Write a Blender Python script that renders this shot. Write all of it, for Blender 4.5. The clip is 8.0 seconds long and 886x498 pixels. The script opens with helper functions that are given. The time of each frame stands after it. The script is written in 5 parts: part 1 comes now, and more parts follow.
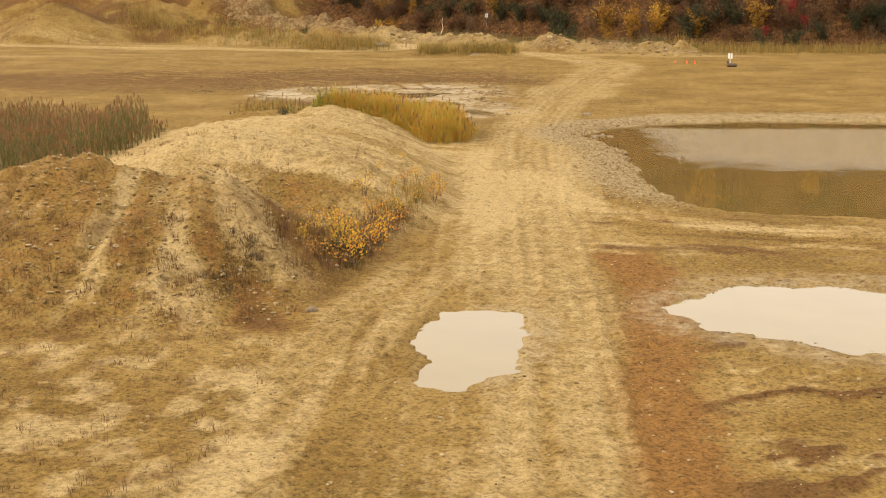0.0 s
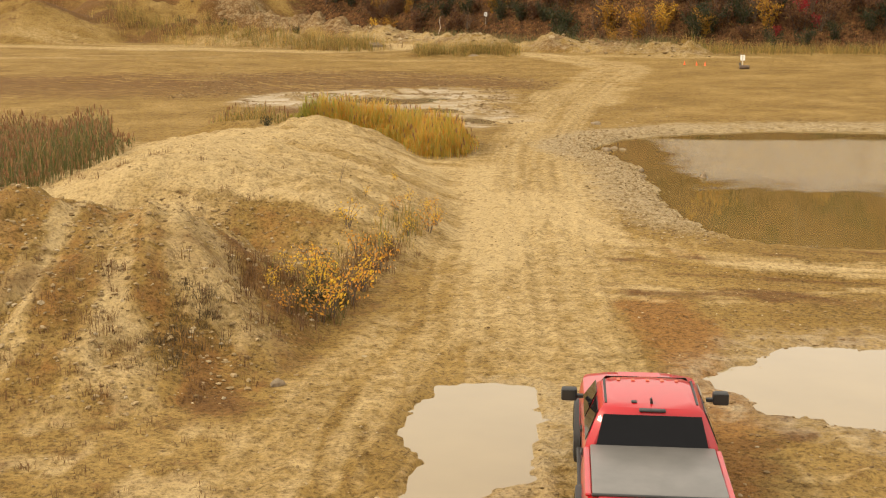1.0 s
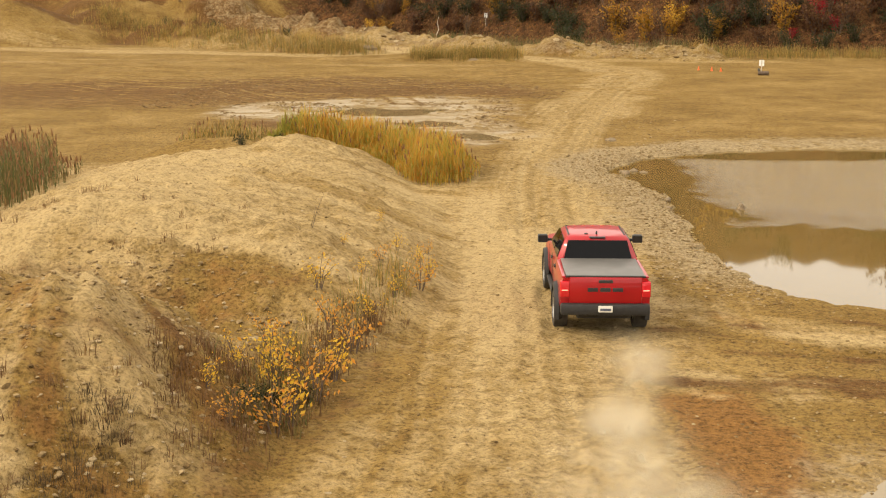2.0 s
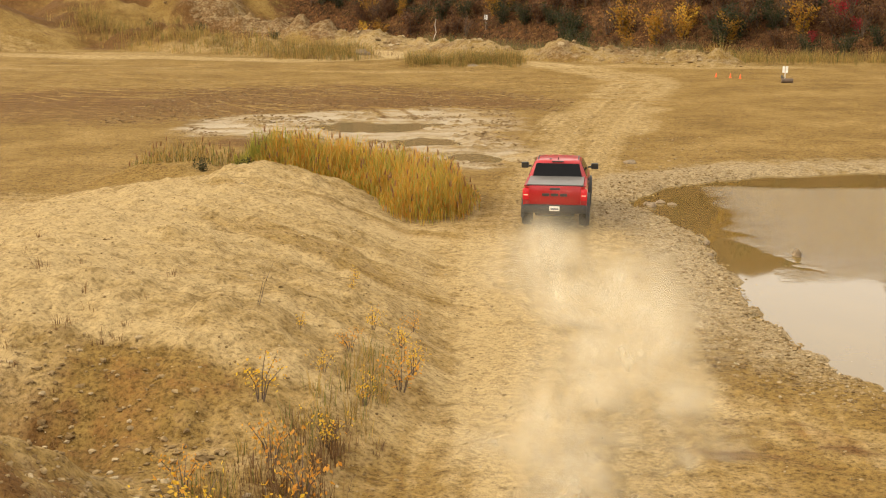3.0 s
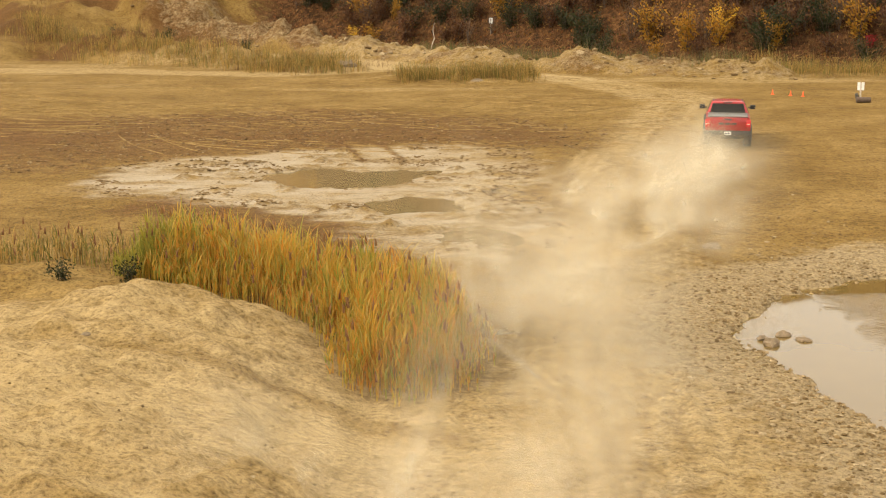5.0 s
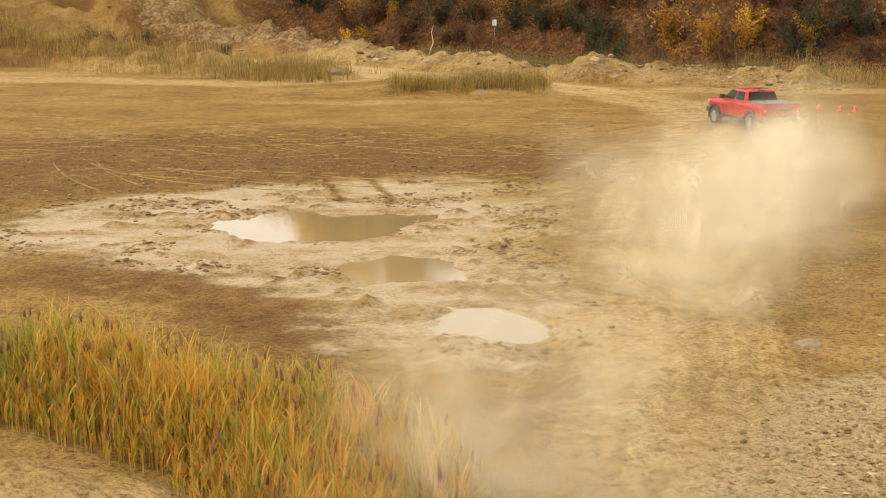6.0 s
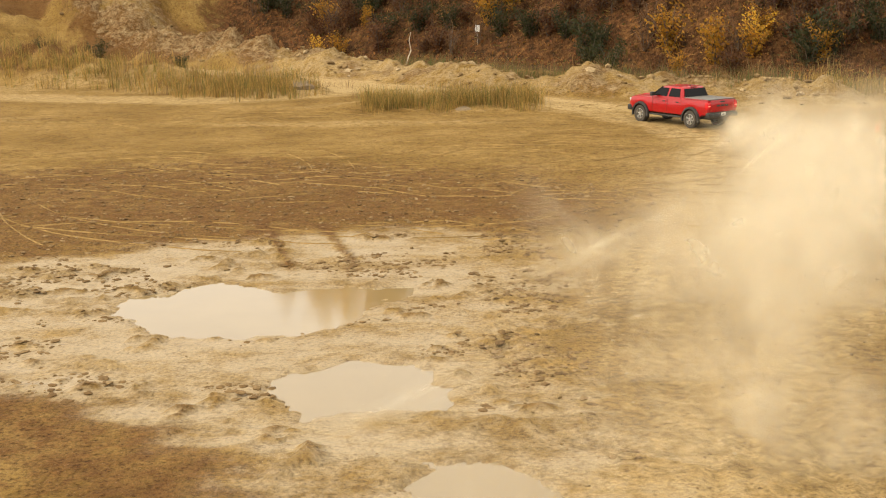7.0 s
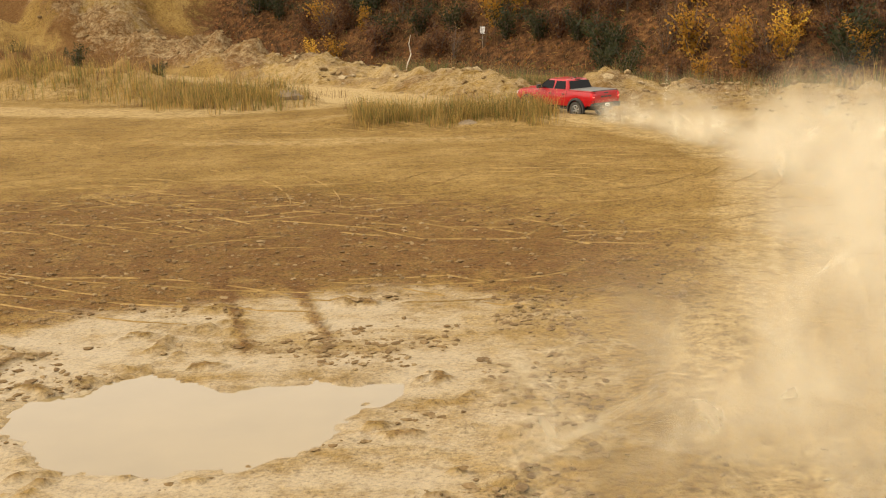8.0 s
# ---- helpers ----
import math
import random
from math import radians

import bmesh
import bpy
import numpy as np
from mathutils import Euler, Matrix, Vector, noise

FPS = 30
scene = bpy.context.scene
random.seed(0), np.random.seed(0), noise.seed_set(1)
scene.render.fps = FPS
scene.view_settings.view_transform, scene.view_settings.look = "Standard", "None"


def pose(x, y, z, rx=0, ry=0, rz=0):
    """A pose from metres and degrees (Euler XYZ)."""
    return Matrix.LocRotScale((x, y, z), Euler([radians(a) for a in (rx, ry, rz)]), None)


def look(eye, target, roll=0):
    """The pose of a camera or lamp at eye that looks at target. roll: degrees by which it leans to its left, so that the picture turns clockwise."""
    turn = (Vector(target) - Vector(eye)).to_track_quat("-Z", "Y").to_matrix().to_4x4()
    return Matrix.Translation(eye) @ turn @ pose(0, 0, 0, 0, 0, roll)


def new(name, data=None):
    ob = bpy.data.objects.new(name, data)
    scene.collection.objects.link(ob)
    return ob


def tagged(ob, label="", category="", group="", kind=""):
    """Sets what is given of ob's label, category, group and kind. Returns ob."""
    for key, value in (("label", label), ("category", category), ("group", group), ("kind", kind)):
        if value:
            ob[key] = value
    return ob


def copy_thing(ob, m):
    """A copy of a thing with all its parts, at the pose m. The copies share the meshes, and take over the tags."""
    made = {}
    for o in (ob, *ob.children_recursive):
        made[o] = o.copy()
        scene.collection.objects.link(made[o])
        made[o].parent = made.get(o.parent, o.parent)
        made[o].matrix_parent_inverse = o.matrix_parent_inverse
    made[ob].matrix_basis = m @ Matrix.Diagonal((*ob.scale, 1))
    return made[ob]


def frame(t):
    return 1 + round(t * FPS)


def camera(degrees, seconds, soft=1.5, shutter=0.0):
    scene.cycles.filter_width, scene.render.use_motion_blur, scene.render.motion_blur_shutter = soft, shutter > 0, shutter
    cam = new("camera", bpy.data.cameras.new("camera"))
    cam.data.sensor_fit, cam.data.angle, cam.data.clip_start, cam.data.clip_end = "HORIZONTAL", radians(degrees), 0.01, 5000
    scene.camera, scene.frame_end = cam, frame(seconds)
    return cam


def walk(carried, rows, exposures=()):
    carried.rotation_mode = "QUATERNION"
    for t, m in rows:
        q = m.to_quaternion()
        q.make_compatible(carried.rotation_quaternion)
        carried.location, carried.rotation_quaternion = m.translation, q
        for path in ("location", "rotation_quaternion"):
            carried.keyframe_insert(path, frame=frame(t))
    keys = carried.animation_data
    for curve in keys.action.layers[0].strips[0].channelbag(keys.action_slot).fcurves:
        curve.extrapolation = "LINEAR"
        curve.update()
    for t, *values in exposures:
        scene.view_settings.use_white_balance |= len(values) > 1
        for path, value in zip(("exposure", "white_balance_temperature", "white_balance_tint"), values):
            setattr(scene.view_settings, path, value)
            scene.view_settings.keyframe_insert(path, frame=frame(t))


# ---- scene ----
cam = camera(38.0, 8.0, soft=1.1)
PATH = [
    (0, (1.116, -25.196, 8.044), (1.099, -23.239, 7.63), 0.1),
    (0.5, (1.126, -22.588, 8.054), (1.11, -20.632, 7.637), 0.0),
    (1, (1.117, -19.275, 8.072), (1.103, -17.319, 7.654), 0.1),
    (1.5, (1.135, -15.729, 8.089), (1.122, -13.773, 7.67), 0.1),
    (1.7, (1.135, -14.137, 8.107), (1.123, -12.182, 7.687), 0.2),
    (2.8, (1.308, -5.366, 7.93), (1.295, -3.41, 7.514), -0.0),
    (3, (1.32, -3.581, 7.972), (1.308, -1.626, 7.554), 0.1),
    (3.5, (1.338, 1.001, 7.916), (1.326, 2.957, 7.497), 0.1),
    (4, (1.38, 5.719, 7.899), (1.368, 7.675, 7.48), 0.1),
    (4.2, (1.442, 7.727, 7.908), (1.429, 9.682, 7.487), 0.0),
    (5.3, (1.494, 17.312, 7.951), (1.476, 19.267, 7.53), -0.3),
    (5.5, (1.541, 19.609, 7.913), (1.522, 21.564, 7.491), -0.3),
    (6, (1.543, 24.99, 7.82), (1.524, 26.945, 7.398), -0.3),
    (6.5, (1.547, 30.231, 7.832), (1.536, 32.186, 7.411), -0.4),
    (7, (1.626, 34.8, 7.845), (1.634, 36.755, 7.425), -0.7),
    (7.5, (1.723, 38.992, 7.86), (1.726, 40.947, 7.439), -0.9),
    (8, (1.792, 42.932, 7.767), (1.792, 44.887, 7.345), -1.1),
]
walk(cam, [(t, look(eye, target, roll)) for t, eye, target, roll in PATH])

# ---------------------------------------------------------------- sky and sun
world = bpy.data.worlds.new("overcast_sky")
scene.world = world
world.use_nodes = True
wn = world.node_tree
wn.nodes.clear()
sky = wn.nodes.new("ShaderNodeTexSky")
sky.sky_type = "NISHITA"
sky.sun_disc = False
sky.sun_elevation, sky.sun_rotation = radians(38), radians(-97)
sky.air_density, sky.dust_density, sky.ozone_density = 1.0, 5.0, 1.0
cloud = wn.nodes.new("ShaderNodeMix")
cloud.data_type = "RGBA"
cloud.inputs["Factor"].default_value = 0.86
cloud.inputs["B"].default_value = (18.5, 16.9, 14.5, 1)
back = wn.nodes.new("ShaderNodeBackground")
back.inputs["Strength"].default_value = 0.1
wout = wn.nodes.new("ShaderNodeOutputWorld")
wn.links.new(sky.outputs["Color"], cloud.inputs["A"])
wn.links.new(cloud.outputs["Result"], back.inputs["Color"])
wn.links.new(back.outputs["Background"], wout.inputs["Surface"])
sun = new("sun", bpy.data.lights.new("sun", "SUN"))
sun.data.energy, sun.data.angle, sun.data.color = 2.6, radians(11), (1.0, 0.86, 0.62)
sun.matrix_world = look((-34, -4, 27), (0, 0, 0))
scene.view_settings.exposure = 0.12
scene.cycles.transparent_max_bounces = 128


# ---------------------------------------------------------------- noise and shapes
def vnoise(x, y, seed=0):
    """Smooth value noise in -1..1."""
    xi, yi = np.floor(x), np.floor(y)
    fx, fy = x - xi, y - yi
    fx, fy = fx * fx * (3 - 2 * fx), fy * fy * (3 - 2 * fy)
    xi, yi = xi.astype(np.int64), yi.astype(np.int64)

    def h(a, b):
        n = (a * 374761393 + b * 668265263 + seed * 982451653) & 0x7FFFFFFF
        n = ((n ^ (n >> 13)) * 1274126177) & 0x7FFFFFFF
        return ((n ^ (n >> 16)) & 0xFFFF) / 32767.5 - 1
    a, b, c, d = h(xi, yi), h(xi + 1, yi), h(xi, yi + 1), h(xi + 1, yi + 1)
    return (a + (b - a) * fx) * (1 - fy) + (c + (d - c) * fx) * fy


def fbm(x, y, octaves=4, seed=0):
    s, amp, tot = 0, 1.0, 0.0
    for o in range(octaves):
        s = s + amp * vnoise(x * 2 ** o + 17.3 * o, y * 2 ** o - 9.1 * o, seed + o)
        tot += amp
        amp *= 0.5
    return s / tot


def step(a, b, v):
    u = np.clip((v - a) / (b - a), 0, 1)
    return u * u * (3 - 2 * u)


def poly_distance(poly, x, y):
    """Signed distance to a closed outline: negative inside."""
    d = np.full(np.shape(x), 1e9)
    inside = np.zeros(np.shape(x), bool)
    n = len(poly)
    for i in range(n):
        (ax, ay), (bx, by) = poly[i], poly[(i + 1) % n]
        ex, ey = bx - ax, by - ay
        u = np.clip(((x - ax) * ex + (y - ay) * ey) / (ex * ex + ey * ey), 0, 1)
        d = np.minimum(d, np.hypot(x - ax - u * ex, y - ay - u * ey))
        cross = (ay > y) != (by > y)
        xc = ax + (y - ay) * ex / (ey if abs(ey) > 1e-9 else 1e-9)
        inside ^= cross & (x < xc)
    return np.where(inside, -d, d)


def line_distance(line, x, y):
    """Distance to an open line, and the signed side distance."""
    d, side = np.full(np.shape(x), 1e9), np.zeros(np.shape(x))
    for (ax, ay), (bx, by) in zip(line, line[1:]):
        ex, ey = bx - ax, by - ay
        u = np.clip(((x - ax) * ex + (y - ay) * ey) / (ex * ex + ey * ey), 0, 1)
        dd = np.hypot(x - ax - u * ex, y - ay - u * ey)
        s = ((x - ax) * ey - (y - ay) * ex) / math.hypot(ex, ey)
        side = np.where(dd < d, s, side)
        d = np.minimum(d, dd)
    return d, side


def smooth_line(line, times=2):
    for _ in range(times):
        out = [line[0]]
        for a, b in zip(line, line[1:]):
            out += [(a[0] * 0.75 + b[0] * 0.25, a[1] * 0.75 + b[1] * 0.25), (a[0] * 0.25 + b[0] * 0.75, a[1] * 0.25 + b[1] * 0.75)]
        line = out + [line[-1]]
    return line


# ---------------------------------------------------------------- plan of the quarry floor
PUDDLE_NEAR = [(0.7, 5.5), (1.8, 5.6), (2.9, 5.2), (2.85, 2.5), (2.3, 0.6), (1.4, -0.7), (0.2, -0.4), (0.55, 1.2), (0.05, 2.7)]
PUDDLE_SIDE = [(6.3, 5.8), (7.5, 7.2), (8.5, 8.3), (10.9, 8.5), (13.5, 7.8), (15, 4), (12.5, 1.2), (10.5, 1.7), (9.1, 2.5), (8.0, 3.5), (7.0, 4.0)]
POND = [(7.6, 42.8), (9.8, 46.4), (13.5, 48.6), (18, 50), (26, 49.5), (34, 44), (37, 32), (31, 22), (22, 18), (16, 18.5), (13.6, 19), (11, 19.7), (9.3, 22), (8.7, 26.5), (8.9, 31), (9.1, 36)]
MUD_WEST = [(-6.2, 64.5), (-6.0, 66.1), (-4.1, 67.6), (-2.4, 66.6), (-0.5, 67.0), (1.0, 66.6), (0.2, 64.9), (-0.5, 63.2), (-2.6, 62.3), (-4.8, 62.4)]
MUD_MID = [(-1.75, 58.6), (-1.5, 59.8), (-0.2, 60.7), (1.2, 60.3), (2.0, 58.6), (1.8, 57.2), (0.3, 57.4), (-0.7, 57.0)]
MUD_EAST = [(1.1, 52.5), (1.1, 55.0), (2.1, 54.8), (3.3, 54.4), (3.7, 52.9), (3.5, 51.9), (2.3, 51.5)]
MUD_AREA = [(-12.5, 62), (-12, 68), (-7, 71.5), (-1, 73.5), (4.6, 73), (5, 67), (4, 60), (4.8, 53), (2.5, 50), (0, 51), (-1.7, 55), (-5.2, 58.5), (-8.5, 60)]
DARK_BAND = [(-40, 78), (-22, 86), (-6, 89), (4, 85), (9, 80), (7.5, 73), (-1, 75), (-8, 72), (-15, 66), (-30, 64)]
DARK_NEAR = [(-11, 57), (-9, 61), (-3, 57.5), (0, 52), (-1, 49), (-5, 54)]
RUST = [(5.4, 12), (5.6, 7), (4.9, 3), (4.1, -3), (3.7, -10), (5.3, -10), (5.6, -3), (6.6, 2), (6.9, 5), (7.0, 9), (6.6, 12)]
TORN = [(5.5, -10), (5.8, -3), (6.8, 2), (7.4, 3.4), (9, 2.4), (12.5, 0.6), (14, -3), (13, -10)]
PONDS = ((PUDDLE_NEAR, 0.35, 0.10, -0.03), (PUDDLE_SIDE, 0.5, 0.12, -0.03), (MUD_WEST, 0.5, 0.10, -0.035), (MUD_MID, 0.4, 0.10, -0.035), (MUD_EAST, 0.4, 0.10, -0.035), (POND, 1.8, 0.55, -0.16))
ROAD = smooth_line([(2.6, -30), (2.9, -8), (3.5, 6), (4.0, 20), (4.5, 34), (5.4, 45), (7.8, 59), (10.8, 74), (14, 86), (15.8, 95), (14.2, 102), (9, 111), (2, 119), (-4, 126), (-12, 133), (-30, 150)])
LANE = smooth_line([(-6, -20), (-2.8, -6), (-1.2, 3), (0.3, 10), (2.6, 18), (3.6, 28)])
SPUR = smooth_line([(4.4, 26), (6.0, 20), (9, 16.6), (13, 15.4), (24, 15)])
MOUNDS = (  # x, y, height, reach to -x, +x, -y, +y
    (-10.0, 11.4, 3.35, 7.0, 6.0, 8.2, 6.5),
    (-6.0, 11.3, 2.85, 5.0, 4.4, 8.0, 4.5),
    (-15.5, 12.5, 2.5, 7.0, 5.5, 8.0, 7.0),
    (-7.2, 21.8, 2.55, 8.0, 8.2, 6.5, 26.0),
    (-3.2, 20.8, 1.75, 6.0, 4.0, 7.0, 9.0),
    (-5.6, 31.0, 1.75, 8.5, 6.3, 10.0, 12.0),
    (-5.2, 40.2, 1.62, 4.6, 4.2, 5.5, 3.2),
    (-9.5, 45.8, 0.8, 3.0, 3.0, 2.0, 2.5),
)
TUFT_WEST = smooth_line([(-40, 146), (-27, 134), (-15, 125), (-8.6, 121.6)])
TUFT_EAST = [(-2.2, 110.5), (3, 109.5), (7.4, 109.5)]
RIDGE = smooth_line([(-60, 200), (-34, 172), (-20, 156), (-12.7, 146), (-5.4, 137), (-0.5, 133), (4, 126.5), (8, 123), (13, 118.5), (20, 115.5), (24.5, 113)])
HILL_FOOT = [(-300, 330), (-60, 215), (-30, 184), (-12, 163), (0, 151), (10, 143), (25, 129), (45, 122), (300, 118)]


def fan_of(x, y):
    """Angle and distance from the top of the front heap, along which its soil slid."""
    return np.arctan2(x + 8.0, 18.0 - y), np.hypot(x + 8.0, 18.0 - y)


def slide_of(x, y):
    """Furrows washed down the east flank of the long heap."""
    bend = 0.8 * fbm(x * 0.25, y * 0.25, 2, 108)
    return fbm((y + 0.28 * x + bend) * 1.25, (x - 0.2 * y) * 0.13, 4, 106)


def ground_z(x, y):
    x, y = np.asarray(x, float), np.asarray(y, float)
    z = 0.035 * (fbm(x * 0.35, y * 0.35, 3, 3) + 1) + 0.012 * fbm(x * 2.2, y * 2.2, 3, 8)
    far = step(75, 110, y) + step(16, 40, np.abs(x))
    z = z + 0.10 * np.clip(far, 0, 1) * (fbm(x * 0.12, y * 0.12, 2, 5) + 1)
    # wheel ruts
    for line, w, deep in ((ROAD, 0.9, 0.05), (LANE, 0.8, 0.045), (SPUR, 0.85, 0.05)):
        d, s = line_distance(line, x, y)
        wob = 0.25 * fbm(x * 0.2, y * 0.2, 2, 11)
        for off in (-w, w, -w * 0.45, w * 1.6):
            z = z - deep * np.exp(-((s - off + wob) / 0.17) ** 2) * (d < 6) * (0.6 + 0.6 * vnoise(x * 0.5, y * 0.5, 14))
            z = z + 0.5 * deep * np.exp(-((np.abs(s - off + wob) - 0.28) / 0.1) ** 2) * (d < 6)
    # torn mud
    mud = step(1.2, -1.2, poly_distance(MUD_AREA, x, y) + 0.8 * fbm(x * 0.6, y * 0.6, 3, 21))
    clods = np.maximum(fbm(x * 1.9, y * 2.4, 4, 23) - 0.10, 0)
    z = z * (1 - 0.8 * mud) + mud * (0.002 + 0.32 * clods * step(0.0, 0.25, fbm(x * 0.35 + 3, y * 0.35, 2, 29) + 0.12))
    torn = step(0.8, -0.8, poly_distance(TORN, x, y))
    z = z + torn * 0.16 * np.maximum(fbm(x * 0.55 + y * 0.75, y * 1.5 - x * 0.9, 4, 32) - 0.05, 0)
    side = step(4.5, 0.5, np.abs(poly_distance(PUDDLE_SIDE, x, y) - 1.2))
    z = z + side * 0.16 * np.maximum(fbm(x * 0.7 + y * 0.5, y * 1.3 - x * 0.6, 4, 31), 0)
    # spoil heaps
    m = np.zeros_like(x)
    wx = x + 0.9 * fbm(x * 0.25, y * 0.25, 3, 41)
    wy = y + 0.9 * fbm(x * 0.25 + 9, y * 0.25, 3, 42)
    for mx, my, h, l, r, f, b in MOUNDS:
        dx, dy = wx - mx, wy - my
        d = np.hypot(dx / np.where(dx < 0, l, r), dy / np.where(dy < 0, f, b))
        p = h * np.clip(1.06 - np.sqrt(d * d + 0.02), 0, 1)
        m = np.log(np.exp(3.2 * m) + np.exp(3.2 * p) - 1) / 3.2
    on = step(0.05, 0.8, m)
    rill = np.abs(fbm(x * 0.95 + 0.3 * fbm(x, y, 2, 43), y * 0.22, 3, 44))
    cut = step(-0.1, 0.5, fbm(x * 0.22, y * 0.22, 2, 46))
    fan, reach = fan_of(x, y)
    m = m + on * (0.17 * fbm(x * 0.8, y * 0.8, 4, 45) + 0.10 * fbm(x * 2.6, y * 2.6, 3, 47)) - on * step(27, 15, y) * 0.26 * (1 - rill * 2.6).clip(0, 1) ** 1.3 * (0.3 + 0.7 * cut) + on * 0.14 * np.maximum(fbm(x * 2.3, y * 1.1, 3, 48), 0)
    m = m + on * step(14, 11, y) * 0.20 * fbm(fan * 13, reach * 0.13, 3, 49)
    # dug hollow between the front heap and the long one behind it
    m = m - on * 0.75 * np.exp(-((x + 5.6 + 0.6 * fbm(x * 0.9, y * 0.9, 3, 38)) / 1.9) ** 2 - ((y - 15.6) / 1.3) ** 2)
    dome = step(1.8, -1.2, x) * step(17, 24, y) * step(44, 40, y)
    m = m + dome * step(0.1, 0.5, m) * (0.09 * slide_of(x, y) + 0.05 * fbm((y + 0.35 * x) * 3.1, x * 0.35, 3, 107))
    z = z + np.maximum(m, 0)
    # far heaps
    d, s = line_distance(RIDGE, x, y)
    h = 2.1 + 1.5 * step(5, -14, x) + 1.5 * step(-15, -40, x)
    hump = 0.62 + 0.55 * fbm(x * 0.22 + y * 0.05, y * 0.12, 3, 51)
    z = z + h * hump * np.clip(1.05 - d / (3.2 + 0.9 * fbm(x * 0.3, y * 0.3, 2, 52) + 2.2 * step(-5, -25, x)), 0, 1) ** 0.8 * (1 + 0.75 * fbm(x * 0.55, y * 0.55, 4, 53))
    d, s = line_distance(TUFT_WEST, x, y)
    z = z + (1.3 + 1.3 * step(-12, -28, x)) * np.clip(1 - d / (3.6 + 1.5 * step(-14, -30, x)), 0, 1) * (0.8 + 0.5 * fbm(x * 0.4, y * 0.4, 3, 55))
    d, s = line_distance(TUFT_EAST, x, y)
    z = z + 0.55 * np.clip(1 - d / 3.2, 0, 1) * (0.8 + 0.5 * fbm(x * 0.5, y * 0.5, 3, 56))
    for hx, hy, hh, hr in ((-49, 141, 4.6, 13), (-44, 182, 9, 26), (-72, 205, 14, 40), (-26, 176, 6, 16)):
        d = np.hypot(x - hx, y - hy) + 2.5 * fbm(x * 0.12, y * 0.12, 3, 57)
        z = z + hh * np.clip(1 - d / hr, 0, 1) * (1 + 0.55 * fbm(x * 0.16, y * 0.16, 5, 58))
    # wooded hillside
    foot = np.interp(x, [p[0] for p in HILL_FOOT], [p[1] for p in HILL_FOOT])
    up = y - foot + 2.5 * fbm(x * 0.07, y * 0.03, 3, 61)
    z = z + 0.62 * np.clip(up, 0, 54) * (1 + 0.10 * fbm(x * 0.15, y * 0.15, 3, 62)) + 0.5 * step(0, 8, up) * fbm(x * 0.5, y * 0.5, 3, 63)
    # hollows that hold water
    for poly, reach, deep, level in PONDS:
        d = poly_distance(poly, x, y) + (0.55 if deep < 0.2 else 0.6) * fbm(x * 1.25, y * 1.25, 5, 71)
        k = step(reach, -0.7 * reach, d)
        bed = level - deep * step(0.0, -1.6 * reach, d) + (0.03 if deep < 0.2 else 0.05) * step(-0.05, 0.3, d) + (level * -1 + 0.03) * step(0, reach, d)
        z = np.where(d < reach, z * (1 - k) + np.minimum(bed, z + 0.2) * k, z)
        z = np.where(d < -0.02, np.minimum(z, level - 0.012), z)
    return z


def axis(parts):
    out = []
    for a, b, s in parts:
        out.append(np.arange(a, b, s))
    return np.concatenate(out + [[parts[-1][1]]])


# ---------------------------------------------------------------- materials
def shader(name, rough=0.8, metal=0.0):
    mat = bpy.data.materials.new(name)
    mat.use_nodes = True
    b = mat.node_tree.nodes["Principled BSDF"]
    b.inputs["Roughness"].default_value, b.inputs["Metallic"].default_value = rough, metal
    return mat, mat.node_tree, b


def node(nt, kind, **values):
    n = nt.nodes.new(kind)
    for k, v in values.items():
        if k in ("operation", "data_type", "blend_type", "attribute_name", "feature", "noise_dimensions"):
            if k == "operation":
                n.operation = v
            elif k == "data_type":
                n.data_type = v
            elif k == "blend_type":
                n.blend_type = v
            elif k == "attribute_name":
                n.attribute_name = v
            elif k == "feature":
                n.feature = v
        else:
            n.inputs[k.replace("_", " ")].default_value = v
    return n


def mix(nt, a, b, fac, blend="MIX"):
    m = node(nt, "ShaderNodeMix", data_type="RGBA", blend_type=blend)
    for key, v in (("A", a), ("B", b), ("Factor", fac)):
        if isinstance(v, bpy.types.NodeSocket):
            nt.links.new(v, m.inputs[key])
        elif key == "Factor":
            m.inputs[key].default_value = v
        else:
            m.inputs[key].default_value = (*v, 1)
    return m.outputs["Result"]


def value(nt, op, a, b=0.5, clamp=False):
    m = node(nt, "ShaderNodeMath", operation=op)
    m.use_clamp = clamp
    for i, v in enumerate((a, b)):
        if isinstance(v, bpy.types.NodeSocket):
            nt.links.new(v, m.inputs[i])
        else:
            m.inputs[i].default_value = v
    return m.outputs[0]


def noise_of(nt, co, scale, detail=5.0, rough=0.55, stretch=None):
    if stretch:
        mp = nt.nodes.new("ShaderNodeMapping")
        mp.inputs["Scale"].default_value = stretch
        nt.links.new(co, mp.inputs["Vector"])
        co = mp.outputs["Vector"]
    n = node(nt, "ShaderNodeTexNoise", Scale=scale, Detail=detail, Roughness=rough)
    nt.links.new(co, n.inputs["Vector"])
    return n.outputs["Fac"]


def ramp(nt, fac, stops):
    r = nt.nodes.new("ShaderNodeValToRGB")
    els = r.color_ramp.elements
    while len(els) < len(stops):
        els.new(0.5)
    for e, (p, c) in zip(els, stops):
        e.position, e.color = p, (*c, 1) if len(c) == 3 else c
    nt.links.new(fac, r.inputs["Fac"])
    return r.outputs["Color"]


def grey(a, b):
    return ((a, (0, 0, 0)), (b, (1, 1, 1)))


def position(nt):
    return nt.nodes.new("ShaderNodeNewGeometry").outputs["Position"]


